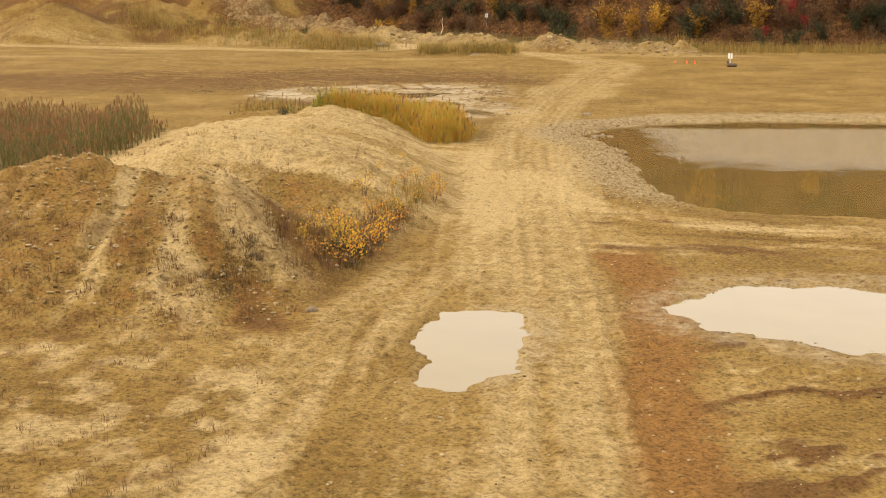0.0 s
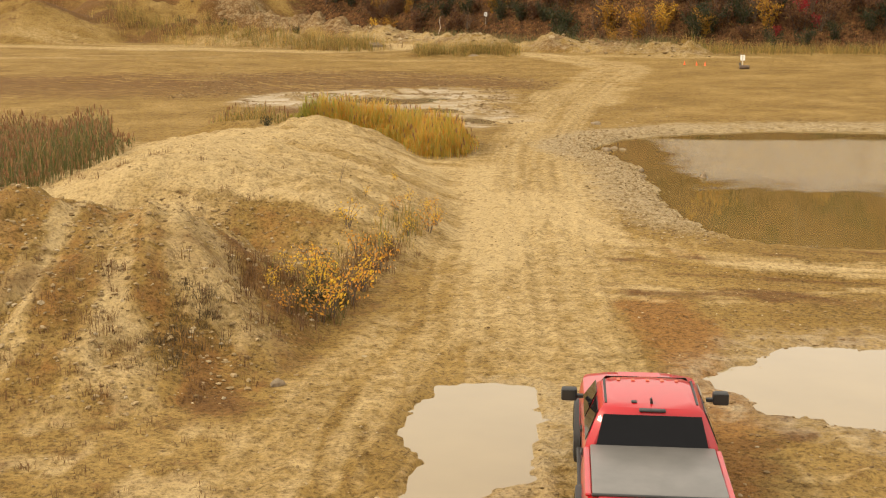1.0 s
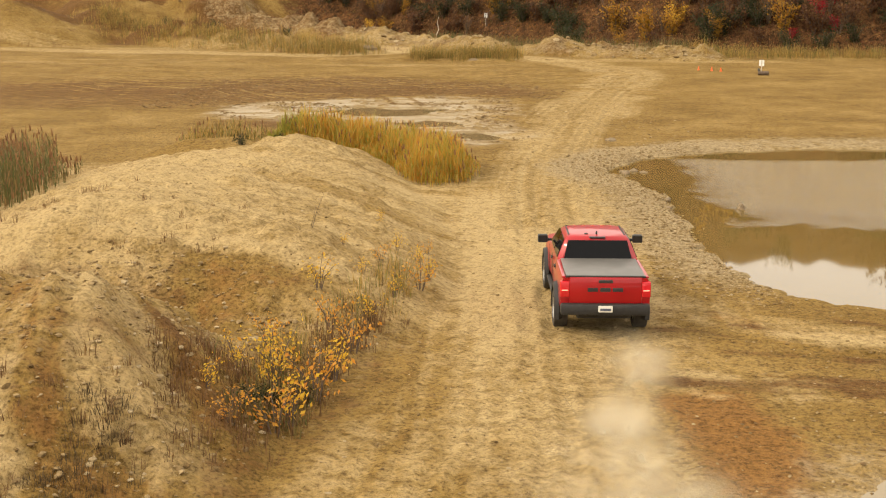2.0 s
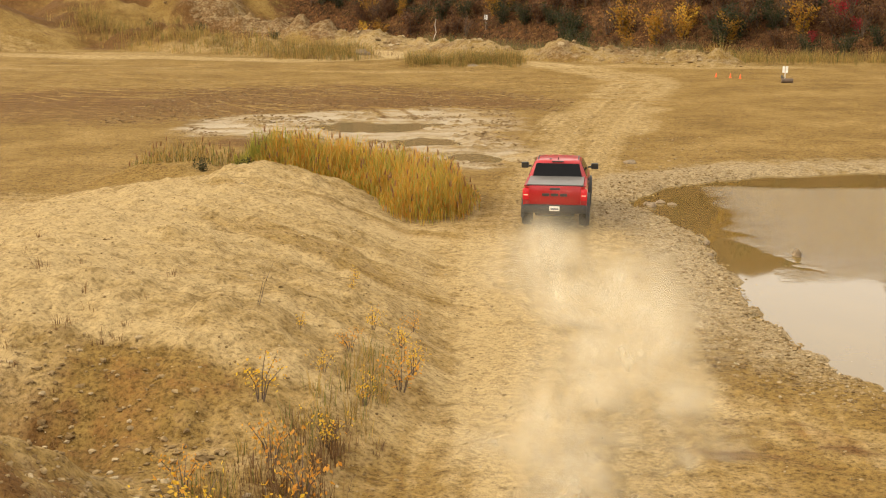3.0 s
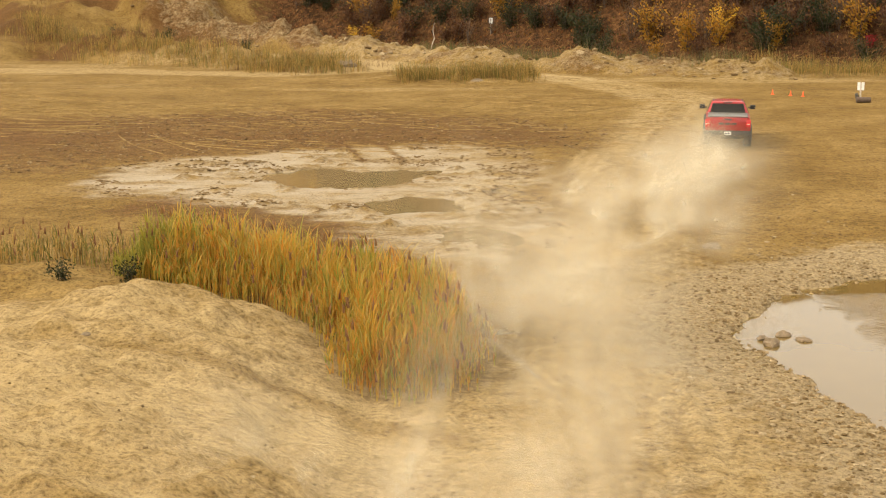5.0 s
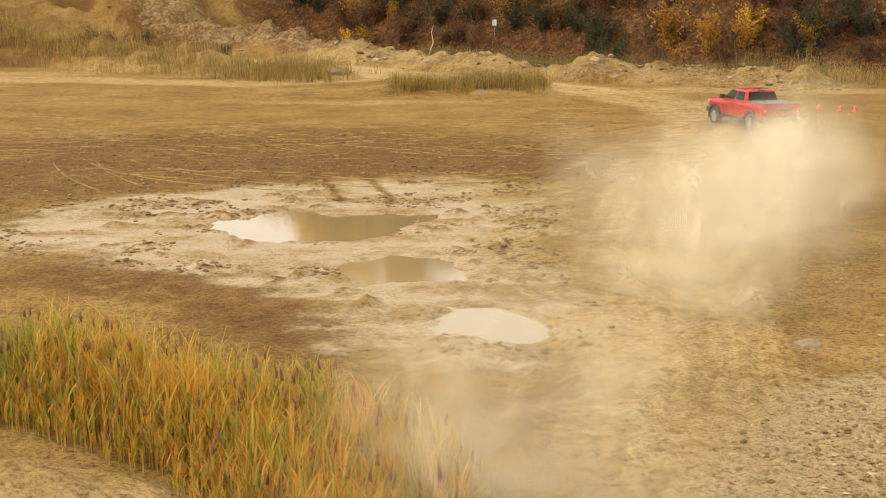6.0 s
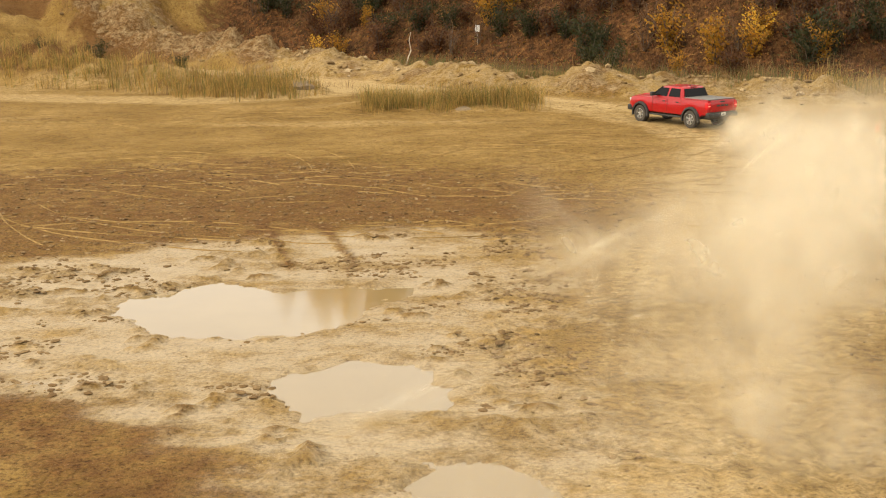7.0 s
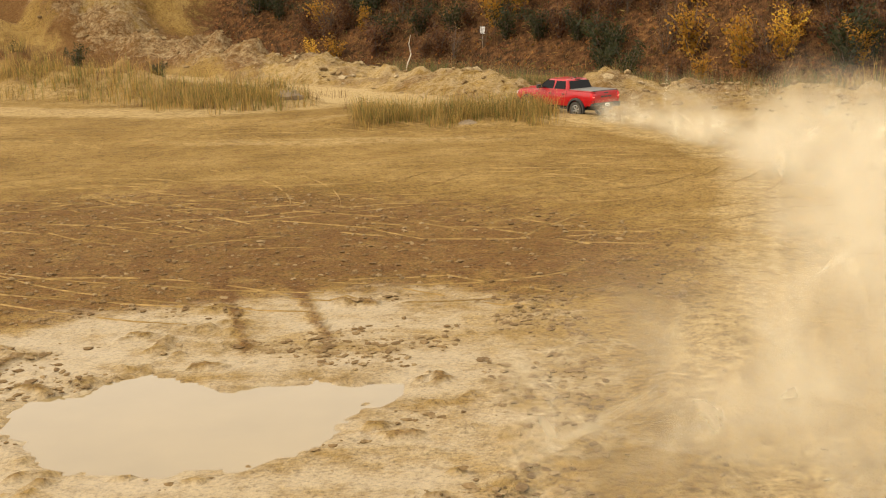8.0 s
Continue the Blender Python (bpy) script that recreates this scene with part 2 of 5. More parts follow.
def bump(nt, bsdf, height, strength, distance=0.05):
    b = node(nt, "ShaderNodeBump", Strength=strength, Distance=distance)
    nt.links.new(height, b.inputs["Height"])
    nt.links.new(b.outputs["Normal"], bsdf.inputs["Normal"])


def plain(name, colour, rough=0.6, metal=0.0, vary=0.25, scale=6.0, bumpy=0.0, coat=0.0, spec=0.5):
    mat, nt, b = shader(name, rough, metal)
    co = nt.nodes.new("ShaderNodeTexCoord").outputs["Object"]
    n = noise_of(nt, co, scale)
    dark = tuple(c * (1 - vary) for c in colour)
    light = tuple(min(1, c * (1 + vary)) for c in colour)
    nt.links.new(ramp(nt, n, ((0.3, dark), (0.7, light))), b.inputs["Base Color"])
    if bumpy:
        bump(nt, b, noise_of(nt, co, scale * 5), bumpy, 0.02)
    b.inputs["Coat Weight"].default_value = coat
    b.inputs["Specular IOR Level"].default_value = spec
    return mat


def ground_material():
    mat, nt, b = shader("quarry_sand", 0.92)
    p = position(nt)
    za = node(nt, "ShaderNodeAttribute", attribute_name="zone_a")
    zb = node(nt, "ShaderNodeAttribute", attribute_name="zone_b")
    sa, sb = nt.nodes.new("ShaderNodeSeparateColor"), nt.nodes.new("ShaderNodeSeparateColor")
    nt.links.new(za.outputs["Color"], sa.inputs["Color"])
    nt.links.new(zb.outputs["Color"], sb.inputs["Color"])
    pale, rust, dark = sa.outputs["Red"], sa.outputs["Green"], sa.outputs["Blue"]
    gravel, mud, wood = sb.outputs["Red"], sb.outputs["Green"], sb.outputs["Blue"]
    big = noise_of(nt, p, 0.22, 6, 0.6)
    mid = noise_of(nt, p, 1.6, 8, 0.65)
    fine = noise_of(nt, p, 11, 6, 0.7)
    streak = noise_of(nt, p, 1.0, 6, 0.65, (0.5, 0.9, 0.4))
    c = ramp(nt, big, ((0.3, (0.142, 0.085, 0.021)), (0.5, (0.202, 0.126, 0.036)), (0.7, (0.268, 0.177, 0.062))))
    c = mix(nt, c, (0.33, 0.225, 0.088), value(nt, "MULTIPLY", ramp(nt, streak, grey(0.5, 0.66)), 0.26))
    c = mix(nt, c, (0.135, 0.070, 0.018), value(nt, "MULTIPLY", ramp(nt, mid, grey(0.54, 0.70)), 0.65))
    fleck = noise_of(nt, p, 4.5, 7, 0.7)
    c = mix(nt, c, (0.12, 0.062, 0.02), value(nt, "MULTIPLY", ramp(nt, fleck, grey(0.56, 0.68)), 0.7))

    def zone(c, colour, amount, soft=0.3):
        f = value(nt, "ADD", amount, value(nt, "ADD", value(nt, "MULTIPLY", value(nt, "SUBTRACT", mid, 0.5), 1.8), value(nt, "MULTIPLY", value(nt, "SUBTRACT", fleck, 0.5), 0.8)))
        return mix(nt, c, colour, value(nt, "MULTIPLY", ramp(nt, f, grey(0.5 - soft, 0.5 + soft)), ramp(nt, amount, grey(0.02, 0.2))))
    c = zone(c, (0.192, 0.098, 0.028), rust)
    c = zone(c, (0.375, 0.272, 0.130), pale, 0.48)
    c = zone(c, (0.118, 0.060, 0.019), dark)
    c = zone(c, (0.285, 0.214, 0.118), gravel)
    c = zone(c, (0.288, 0.220, 0.126), mud, 0.3)
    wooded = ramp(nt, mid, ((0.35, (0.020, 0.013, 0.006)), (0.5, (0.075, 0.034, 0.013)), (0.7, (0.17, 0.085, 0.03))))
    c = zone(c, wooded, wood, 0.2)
    # pebbles and grit
    vor = node(nt, "ShaderNodeTexVoronoi", Scale=13.0)
    nt.links.new(p, vor.inputs["Vector"])
    stone = ramp(nt, vor.outputs["Distance"], ((0.10, (1, 1, 1)), (0.22, (0, 0, 0))))
    pick = ramp(nt, vor.outputs["Color"], grey(0.62, 0.66))
    s = value(nt, "MULTIPLY", stone, pick)
    s = value(nt, "MULTIPLY", s, value(nt, "ADD", value(nt, "MULTIPLY", gravel, 0.7), value(nt, "MULTIPLY", value(nt, "SUBTRACT", 1.0, mud, clamp=True), 0.28)))
    c = mix(nt, c, (0.36, 0.29, 0.19), s)
    grit = ramp(nt, fine, ((0.34, (0.40, 0.35, 0.29)), (0.48, (1, 1, 1)), (0.66, (1.36, 1.34, 1.28))))
    c = mix(nt, c, grit, value(nt, "SUBTRACT", 1.0, value(nt, "ADD", value(nt, "MULTIPLY", mud, 0.4), value(nt, "MULTIPLY", pale, 0.3))), "MULTIPLY")
    lump = noise_of(nt, p, 3.2, 4, 0.75)
    c = mix(nt, c, ramp(nt, lump, ((0.36, (0.66, 0.62, 0.56)), (0.47, (1, 1, 1)), (0.62, (1.12, 1.12, 1.12)))), value(nt, "SUBTRACT", 0.9, value(nt, "ADD", value(nt, "MULTIPLY", mud, 0.4), value(nt, "MULTIPLY", pale, 0.42))), "MULTIPLY")
    nt.links.new(c, b.inputs["Base Color"])
    wet = value(nt, "MULTIPLY", mud, 0.42)
    nt.links.new(value(nt, "SUBTRACT", 0.92, wet), b.inputs["Roughness"])
    nt.links.new(value(nt, "ADD", 0.10, value(nt, "MULTIPLY", mud, 0.35)), b.inputs["Specular IOR Level"])
    dry = value(nt, "SUBTRACT", 1.0, value(nt, "MULTIPLY", mud, 0.8))
    h = value(nt, "ADD", value(nt, "MULTIPLY", fine, 0.4), value(nt, "ADD", value(nt, "ADD", mid, value(nt, "MULTIPLY", lump, 0.7)), value(nt, "MULTIPLY", s, 0.8)))
    bump(nt, b, value(nt, "MULTIPLY", h, dry), 1.0, 0.12)
    return mat


def water_material(name, body, ripple):
    mat, nt, b = shader(name, 0.03)
    p = position(nt)
    n = noise_of(nt, p, 0.5, 3)
    nt.links.new(ramp(nt, n, ((0.3, tuple(v * 0.9 for v in body)), (0.7, body))), b.inputs["Base Color"])
    b.inputs["IOR"].default_value = 1.45
    w = noise_of(nt, p, 5.0, 4, 0.62, (1.0, 1.6, 1.0))
    if ripple:
        # wind reaches the open middle; the lee by the west and south shores stays calm
        sep = nt.nodes.new("ShaderNodeSeparateXYZ")
        nt.links.new(p, sep.inputs[0])
        open_x = value(nt, "MULTIPLY", value(nt, "SUBTRACT", sep.outputs["X"], 10.5), 0.22)
        open_y = value(nt, "MULTIPLY", value(nt, "SUBTRACT", sep.outputs["Y"], 31.0), 0.11)
        back_y = value(nt, "MULTIPLY", value(nt, "SUBTRACT", 46.5, sep.outputs["Y"]), 0.5)
        gust = value(nt, "ADD", value(nt, "MINIMUM", value(nt, "MINIMUM", open_x, back_y), value(nt, "ADD", open_y, value(nt, "MULTIPLY", open_x, 0.15))), value(nt, "MULTIPLY", value(nt, "SUBTRACT", noise_of(nt, p, 0.35, 3), 0.5), 0.9))
        calm = ramp(nt, gust, grey(-0.0, 0.75))
        w = value(nt, "MULTIPLY", w, calm)
    bump(nt, b, w, 1.0 if ripple else 0.02, 0.055 if ripple else 0.05)
    return mat


def foliage_material(name, stops, rough=0.75, by_island=True, through_light=0.5):
    mat, nt, b = shader(name, rough)
    if by_island:
        f = nt.nodes.new("ShaderNodeNewGeometry").outputs["Random Per Island"]
    else:
        f = nt.nodes.new("ShaderNodeObjectInfo").outputs["Random"]
    c = ramp(nt, f, stops)
    nt.links.new(c, b.inputs["Base Color"])
    tr = nt.nodes.new("ShaderNodeBsdfTranslucent")
    nt.links.new(c, tr.inputs["Color"])
    ms = node(nt, "ShaderNodeMixShader", Fac=through_light)
    nt.links.new(b.outputs["BSDF"], ms.inputs[1])
    nt.links.new(tr.outputs["BSDF"], ms.inputs[2])
    nt.links.new(ms.outputs["Shader"], nt.nodes["Material Output"].inputs["Surface"])
    return mat


def dust_material(name, thick):
    mat, nt, b = shader(name, 1.0)
    nt.nodes.remove(b)
    uv = nt.nodes.new("ShaderNodeUVMap")
    ln = node(nt, "ShaderNodeVectorMath", operation="LENGTH")
    nt.links.new(uv.outputs["UV"], ln.inputs[0])
    r = value(nt, "SUBTRACT", 1.0, ln.outputs["Value"], clamp=True)
    soft = value(nt, "MULTIPLY", r, r)
    co = nt.nodes.new("ShaderNodeTexCoord").outputs["Object"]
    n = ramp(nt, noise_of(nt, co, 0.9, 5, 0.6), grey(0.25, 0.75))
    a = value(nt, "MULTIPLY", value(nt, "MULTIPLY", soft, n), thick, clamp=True)
    d, t = nt.nodes.new("ShaderNodeBsdfDiffuse"), nt.nodes.new("ShaderNodeBsdfTranslucent")
    for s in (d, t):
        s.inputs["Color"].default_value = (0.79, 0.72, 0.56, 1)
    both = node(nt, "ShaderNodeMixShader", Fac=0.5)
    nt.links.new(d.outputs[0], both.inputs[1])
    nt.links.new(t.outputs[0], both.inputs[2])
    clear = nt.nodes.new("ShaderNodeBsdfTransparent")
    out = nt.nodes.new("ShaderNodeMixShader")
    nt.links.new(a, out.inputs["Fac"])
    nt.links.new(clear.outputs[0], out.inputs[1])
    nt.links.new(both.outputs[0], out.inputs[2])
    nt.links.new(out.outputs[0], nt.nodes["Material Output"].inputs["Surface"])
    return mat


M_GROUND = ground_material()
M_TRACK = plain("pressed_sand", (0.235, 0.152, 0.058), 0.95, vary=0.4, scale=2.5, bumpy=0.6, spec=0.1)
M_PUDDLE = water_material("puddle_water", (0.235, 0.172, 0.082), False)
M_POND = water_material("pond_water", (0.165, 0.108, 0.032), True)
M_STONE = plain("weathered_stone", (0.20, 0.145, 0.085), 0.9, vary=0.35, scale=9, bumpy=0.5)
M_REED = foliage_material("dry_reed", ((0.0, (0.50, 0.20, 0.025)), (0.25, (0.55, 0.30, 0.04)), (0.5, (0.48, 0.32, 0.045)), (0.75, (0.24, 0.26, 0.035)), (1.0, (0.56, 0.39, 0.10))))
M_REED_GREEN = foliage_material("green_reed", ((0.0, (0.20, 0.21, 0.035)), (0.4, (0.30, 0.27, 0.04)), (0.8, (0.42, 0.31, 0.05)), (1.0, (0.15, 0.19, 0.03))))
M_REED_DULL = foliage_material("green_brown_reed", ((0.0, (0.14, 0.11, 0.035)), (0.4, (0.10, 0.125, 0.035)), (0.8, (0.24, 0.13, 0.06)), (1.0, (0.38, 0.25, 0.09))))
M_PLUME = foliage_material("reed_plume", ((0.0, (0.20, 0.095, 0.045)), (1.0, (0.34, 0.19, 0.08))))
M_STRAW = foliage_material("straw", ((0.0, (0.34, 0.21, 0.05)), (0.35, (0.46, 0.30, 0.085)), (0.65, (0.15, 0.095, 0.03)), (0.85, (0.13, 0.14, 0.03)), (1.0, (0.24, 0.21, 0.05))))
M_DEADWEED = foliage_material("dead_weed", ((0.0, (0.10, 0.052, 0.024)), (0.6, (0.17, 0.09, 0.036)), (1.0, (0.24, 0.14, 0.05))))
M_SCRUB = foliage_material("dark_scrub", ((0.0, (0.06, 0.042, 0.022)), (0.6, (0.10, 0.068, 0.032)), (1.0, (0.17, 0.11, 0.045))))
M_YELLOW = foliage_material("yellow_leaf", ((0.0, (0.66, 0.38, 0.025)), (0.5, (0.72, 0.47, 0.04)), (0.8, (0.58, 0.25, 0.025)), (1.0, (0.42, 0.36, 0.06))))
M_AUTUMN = foliage_material("amber_leaf", ((0.0, (0.55, 0.22, 0.025)), (0.6, (0.64, 0.33, 0.04)), (1.0, (0.42, 0.20, 0.03))))
M_ORANGE = foliage_material("orange_leaf", ((0.0, (0.36, 0.16, 0.016)), (0.6, (0.44, 0.23, 0.02)), (1.0, (0.20, 0.13, 0.02))))
M_RED = foliage_material("red_leaf", ((0.0, (0.27, 0.012, 0.016)), (0.6, (0.36, 0.022, 0.024)), (1.0, (0.17, 0.018, 0.018))))
M_GREEN = foliage_material("green_leaf", ((0.0, (0.020, 0.028, 0.009)), (0.5, (0.034, 0.040, 0.011)), (1.0, (0.065, 0.055, 0.014))))
M_BROWN = foliage_material("brown_leaf", ((0.0, (0.06, 0.026, 0.013)), (0.5, (0.125, 0.05, 0.02)), (1.0, (0.20, 0.10, 0.03))))
M_LITTER = foliage_material("leaf_litter", ((0.0, (0.10, 0.035, 0.016)), (0.45, (0.20, 0.07, 0.022)), (0.75, (0.34, 0.15, 0.03)), (1.0, (0.06, 0.07, 0.018))))
M_BARK = plain("bark", (0.11, 0.075, 0.05), 0.9, vary=0.4, scale=12)
M_PALEWOOD = plain("bleached_wood", (0.55, 0.48, 0.38), 0.8)
M_DUST = dust_material("dust", 0.55)
M_HAZE = dust_material("thin_dust", 0.3)


# ---------------------------------------------------------------- mesh helpers
def part(name, bm, material, parent=None, label=""):
    me = bpy.data.meshes.new(name)
    bm.to_mesh(me)
    bm.free()
    me.materials.append(material)
    ob = new(name, me)
    if parent:
        ob.parent = parent
    if label:
        ob["label"] = label
    return ob


def smooth(ob, angle=40):
    ob.data.polygons.foreach_set("use_smooth", [True] * len(ob.data.polygons))
    ob.data.set_sharp_from_angle(angle=radians(angle))
    return ob


def mesh_from(name, verts, faces, material):
    me = bpy.data.meshes.new(name)
    me.from_pydata([tuple(v) for v in verts], [], [tuple(f) for f in faces])
    me.materials.append(material)
    return me


def box(bm, x0, x1, y0, y1, z0, z1, bevel=0.0, segments=2):
    r = bmesh.ops.create_cube(bm, size=1, matrix=Matrix.Translation(((x0 + x1) / 2, (y0 + y1) / 2, (z0 + z1) / 2)) @ Matrix.Diagonal((x1 - x0, y1 - y0, z1 - z0, 1)))
    if bevel:
        edges = {e for v in r["verts"] for e in v.link_edges}
        bmesh.ops.bevel(bm, geom=list(edges), offset=bevel, segments=segments, affect="EDGES", profile=0.5)
    return bm


def loft(bm, rings, cap=True):
    rows = [[bm.verts.new(p) for p in ring] for ring in rings]
    n = len(rings[0])
    for a, b in zip(rows, rows[1:]):
        for i in range(n):
            bm.faces.new((a[i], a[(i + 1) % n], b[(i + 1) % n], b[i]))
    if cap:
        bm.faces.new(rows[0][::-1])
        bm.faces.new(rows[-1])
    bmesh.ops.recalc_face_normals(bm, faces=bm.faces)
    return bm


def tube(bm, points, radii, sides=6):
    rings = []
    for i, p in enumerate(points):
        p = Vector(p)
        q = Vector(points[min(i + 1, len(points) - 1)]) - Vector(points[max(i - 1, 0)])
        m = q.to_track_quat("Z", "Y").to_matrix()
        rings.append([p + m @ Vector((radii[i] * math.cos(a), radii[i] * math.sin(a), 0)) for a in [2 * math.pi * k / sides for k in range(sides)]])
    return loft(bm, rings)


def rock_mesh(name, size, seed, flat=0.7, material=None):
    bm = bmesh.new()
    bmesh.ops.create_icosphere(bm, subdivisions=2, radius=1)
    for v in bm.verts:
        c = v.co.copy()
        k = 1 + 0.35 * noise.noise(c * 1.3 + Vector((seed * 3.1, seed, 0))) + 0.12 * noise.noise(c * 4 + Vector((seed, 0, seed)))
        v.co = Vector((c.x * size[0], c.y * size[1], c.z * size[2] * flat)) * k
    me = bpy.data.meshes.new(name)
    bm.to_mesh(me)
    bm.free()
    me.materials.append(material or M_STONE)
    return me


def at_ground(x, y):
    return float(ground_z(np.array([x]), np.array([y]))[0])


# ---------------------------------------------------------------- ground
def build_ground():
    xs = axis([(-700, -120, 60), (-120, -50, 3), (-50, -14, 0.45), (-14, 14, 0.13), (14, 36, 0.32), (36, 60, 0.8), (60, 120, 4), (120, 700, 60)])
    ys = axis([(-300, -30, 30), (-30, -8, 0.5), (-8, 48, 0.14), (48, 76, 0.16), (76, 130, 0.35), (130, 175, 0.6), (175, 240, 3), (240, 900, 60)])
    gx, gy = np.meshgrid(xs, ys)
    x, y = gx.ravel(), gy.ravel()
    z = ground_z(x, y)
    nx, ny = len(xs), len(ys)
    i = np.arange(nx * ny).reshape(ny, nx)
    quads = np.stack([i[:-1, :-1], i[:-1, 1:], i[1:, 1:], i[1:, :-1]], -1).reshape(-1, 4)
    me = bpy.data.meshes.new("ground")
    me.vertices.add(len(x))
    me.vertices.foreach_set("co", np.stack([x, y, z], -1).ravel())
    me.loops.add(quads.size)
    me.loops.foreach_set("vertex_index", quads.ravel().astype(np.int32))
    me.polygons.add(len(quads))
    me.polygons.foreach_set("loop_start", np.arange(0, quads.size, 4, dtype=np.int32))
    me.polygons.foreach_set("use_smooth", np.ones(len(quads), bool))
    me.update(calc_edges=True)
    # soil kinds, and darker tones in the valley between the heaps
    rd, rs = line_distance(ROAD, x, y)
    ld, ls = line_distance(LANE, x, y)
    sd, ss = line_distance(SPUR, x, y)
    wob = 0.5 * fbm(x * 0.3, y * 0.3, 3, 81)
    width = 1.9 + 1.0 * step(40, 70, y) + 1.2 * step(12, 30, y) * step(42, 30, y)
    pale = (0.72 - 0.15 * step(38, 60, y)) * step(width + 1.0, width - 1.1, rd + (1.4 + 1.4 * step(38, 60, y)) * wob)
    along = 0.5 * fbm(rs * 1.6 + 0.6 * wob, y * 0.08, 3, 93) + 0.6 * fbm(rs * 5.5 + wob, y * 0.09, 2, 103)
    pale = pale + (rd < 4.5) * (0.55 * along * (1 - 0.4 * step(38, 52, y)) - 0.06)
    strip = 0.16 * np.exp(-(np.abs(np.abs(rs + 0.3 * wob) - 0.15) / 0.35) ** 2) * (rd < 3)
    pale = pale - strip + (0.38 + 0.5 * fbm(ls * 2.4, y * 0.12, 3, 94)) * step(1.7, 0.5, ld + wob) + 0.4 * step(1.2, 0.4, sd + wob)
    dome = step(3.2, 0.8, x + 0.6 * wob) * step(11.5, 19, y + 2 * wob - 0.5 * np.clip(x + 1, 0, 4)) * step(44, 40, y)
    slide = slide_of(x, y)
    heap = step(-3, -7, x) * step(2, 8, y) * step(46, 36, y)
    pale = pale + heap * (0.48 + 0.6 * fbm(x * 0.45, y * 0.2, 3, 83)) + dome * (0.64 - 0.7 * slide)
    fan, reach = fan_of(x, y)
    front = step(14, 11.5, y) * step(2.6, 4.6, y) * step(-1.6, -3.2, x)
    streaks = fbm(fan * 15, reach * 0.14, 4, 109) + 0.35 * fbm(x * 1.1, y * 1.1, 3, 110)
    pale = pale - 0.25 * front - 0.25 * front * step(-0.05, 0.35, streaks) + 0.75 * front * step(-0.02, -0.3, streaks)
    d, s = line_distance(RIDGE, x, y)
    ridge = step(5.5, 2, d)
    back_road = line_distance([(-70, 131), (-32, 120.5), (-14, 116.5), (-6, 119), (-3.5, 125)], x, y)[0]
    pale = pale + 0.6 * step(105, 115, y) * step(4.6, 2.0, rd + wob) + 0.55 * step(3.4, 1.2, back_road + 1.5 * wob)
    pale = pale + 0.35 * step(0.25, 0.6, fbm(x * 0.05, y * 0.22, 4, 84) + 0.2) * step(90, 108, y)
    corner = step(-1.5, -3.5, x + 0.15 * y) * step(4.5, 2, y)
    pale = pale + corner * 0.75 * step(-0.1, 0.35, fbm(x * 1.5, y * 1.0, 4, 95))
    rust = 0.95 * step(0.7, -0.6, poly_distance(RUST, x, y) + wob * 1.2)
    pale = pale - 0.55 * rust
    rust = rust + front * (0.22 + 0.5 * step(-0.15, 0.35, streaks)) * (0.6 + 0.4 * step(-9, -5, x))
    # less pale, redder and darker in the hollow between the heaps
    hollow = np.exp(-((x + 5.2) / 2.6) ** 2 - ((y - 17.0) / 1.9) ** 2)
    rust = rust + 0.6 * hollow * step(-0.3, 0.3, fbm(x * 0.8, y * 0.8, 3, 111) + 0.15)
    pale = pale - 0.8 * hollow
    rust = rust + 0.5 * step(0.7, 0.1, sd + 0.6 * wob) * (fbm(x * 0.9, y * 0.9, 2, 86) > -0.1)
    band = poly_distance(DARK_BAND, x, y)
    torn = step(1.0, -0.8, poly_distance(TORN, x, y))
    dark = 0.5 * step(3.5, -2.5, band + 3 * wob) + 0.65 * step(1.2, -1, poly_distance(DARK_NEAR, x, y) + wob)
    dark = dark + 0.7 * step(0.25, 0.55, fbm(x * 0.7, y * 0.7, 4, 87)) * step(0.9, 0.3, np.abs(poly_distance(PUDDLE_SIDE, x, y) - 1.0) / 2.2)
    dark = dark + 0.2 * dome * step(0.15, 0.5, slide)
    dark = dark + 0.16 * step(64, 76, y) * step(106, 96, y) * step(9, 5, x - 0.25 * (y - 80)) * (1 + 0.8 * fbm(x * 0.1, y * 0.4, 4, 102))
    dark = dark + 0.95 * torn * step(0.0, 0.35, fbm(x * 0.55 + y * 0.75, y * 1.5 - x * 0.9, 4, 32))
    pale = pale + 0.5 * torn * step(0.12, 0.4, fbm(x * 0.55 + y * 0.75 + 7, y * 1.5 - x * 0.9, 4, 33))
    dark = dark + 0.35 * corner * step(0.1, 0.4, fbm(x * 1.9 + 5, y * 1.2, 4, 96))
    # darker blotches along the valley behind the front heap
    lee = step(-3.0, -4.5, x) * step(12.5, 15, y) * step(19.5, 17, y)
    dark = dark + 0.45 * lee * step(0.0, 0.35, fbm(x * 0.6, y * 0.45, 3, 97))
    east = step(4.5, 6, x) * step(10, 13, y) * step(21, 17, y)
    dark = dark + 0.7 * east * step(0.05, 0.35, fbm(x * 0.35 + y * 0.12, y * 1.2 + x * 0.25, 4, 98))
    pale = pale + 0.5 * east * step(0.05, 0.3, fbm(x * 0.35 + y * 0.12 + 4, y * 1.2 + x * 0.25, 4, 99))
    toe = step(0.9, 0.25, np.abs(poly_distance([(-12, 3.5), (-5, 3.2), (-3.3, 3.6), (-2.2, 7.5), (-1.2, 11.5), (0.1, 19), (-1.5, 20), (-3.5, 14), (-5.5, 8), (-12, 7)], x, y)) / 1.3)
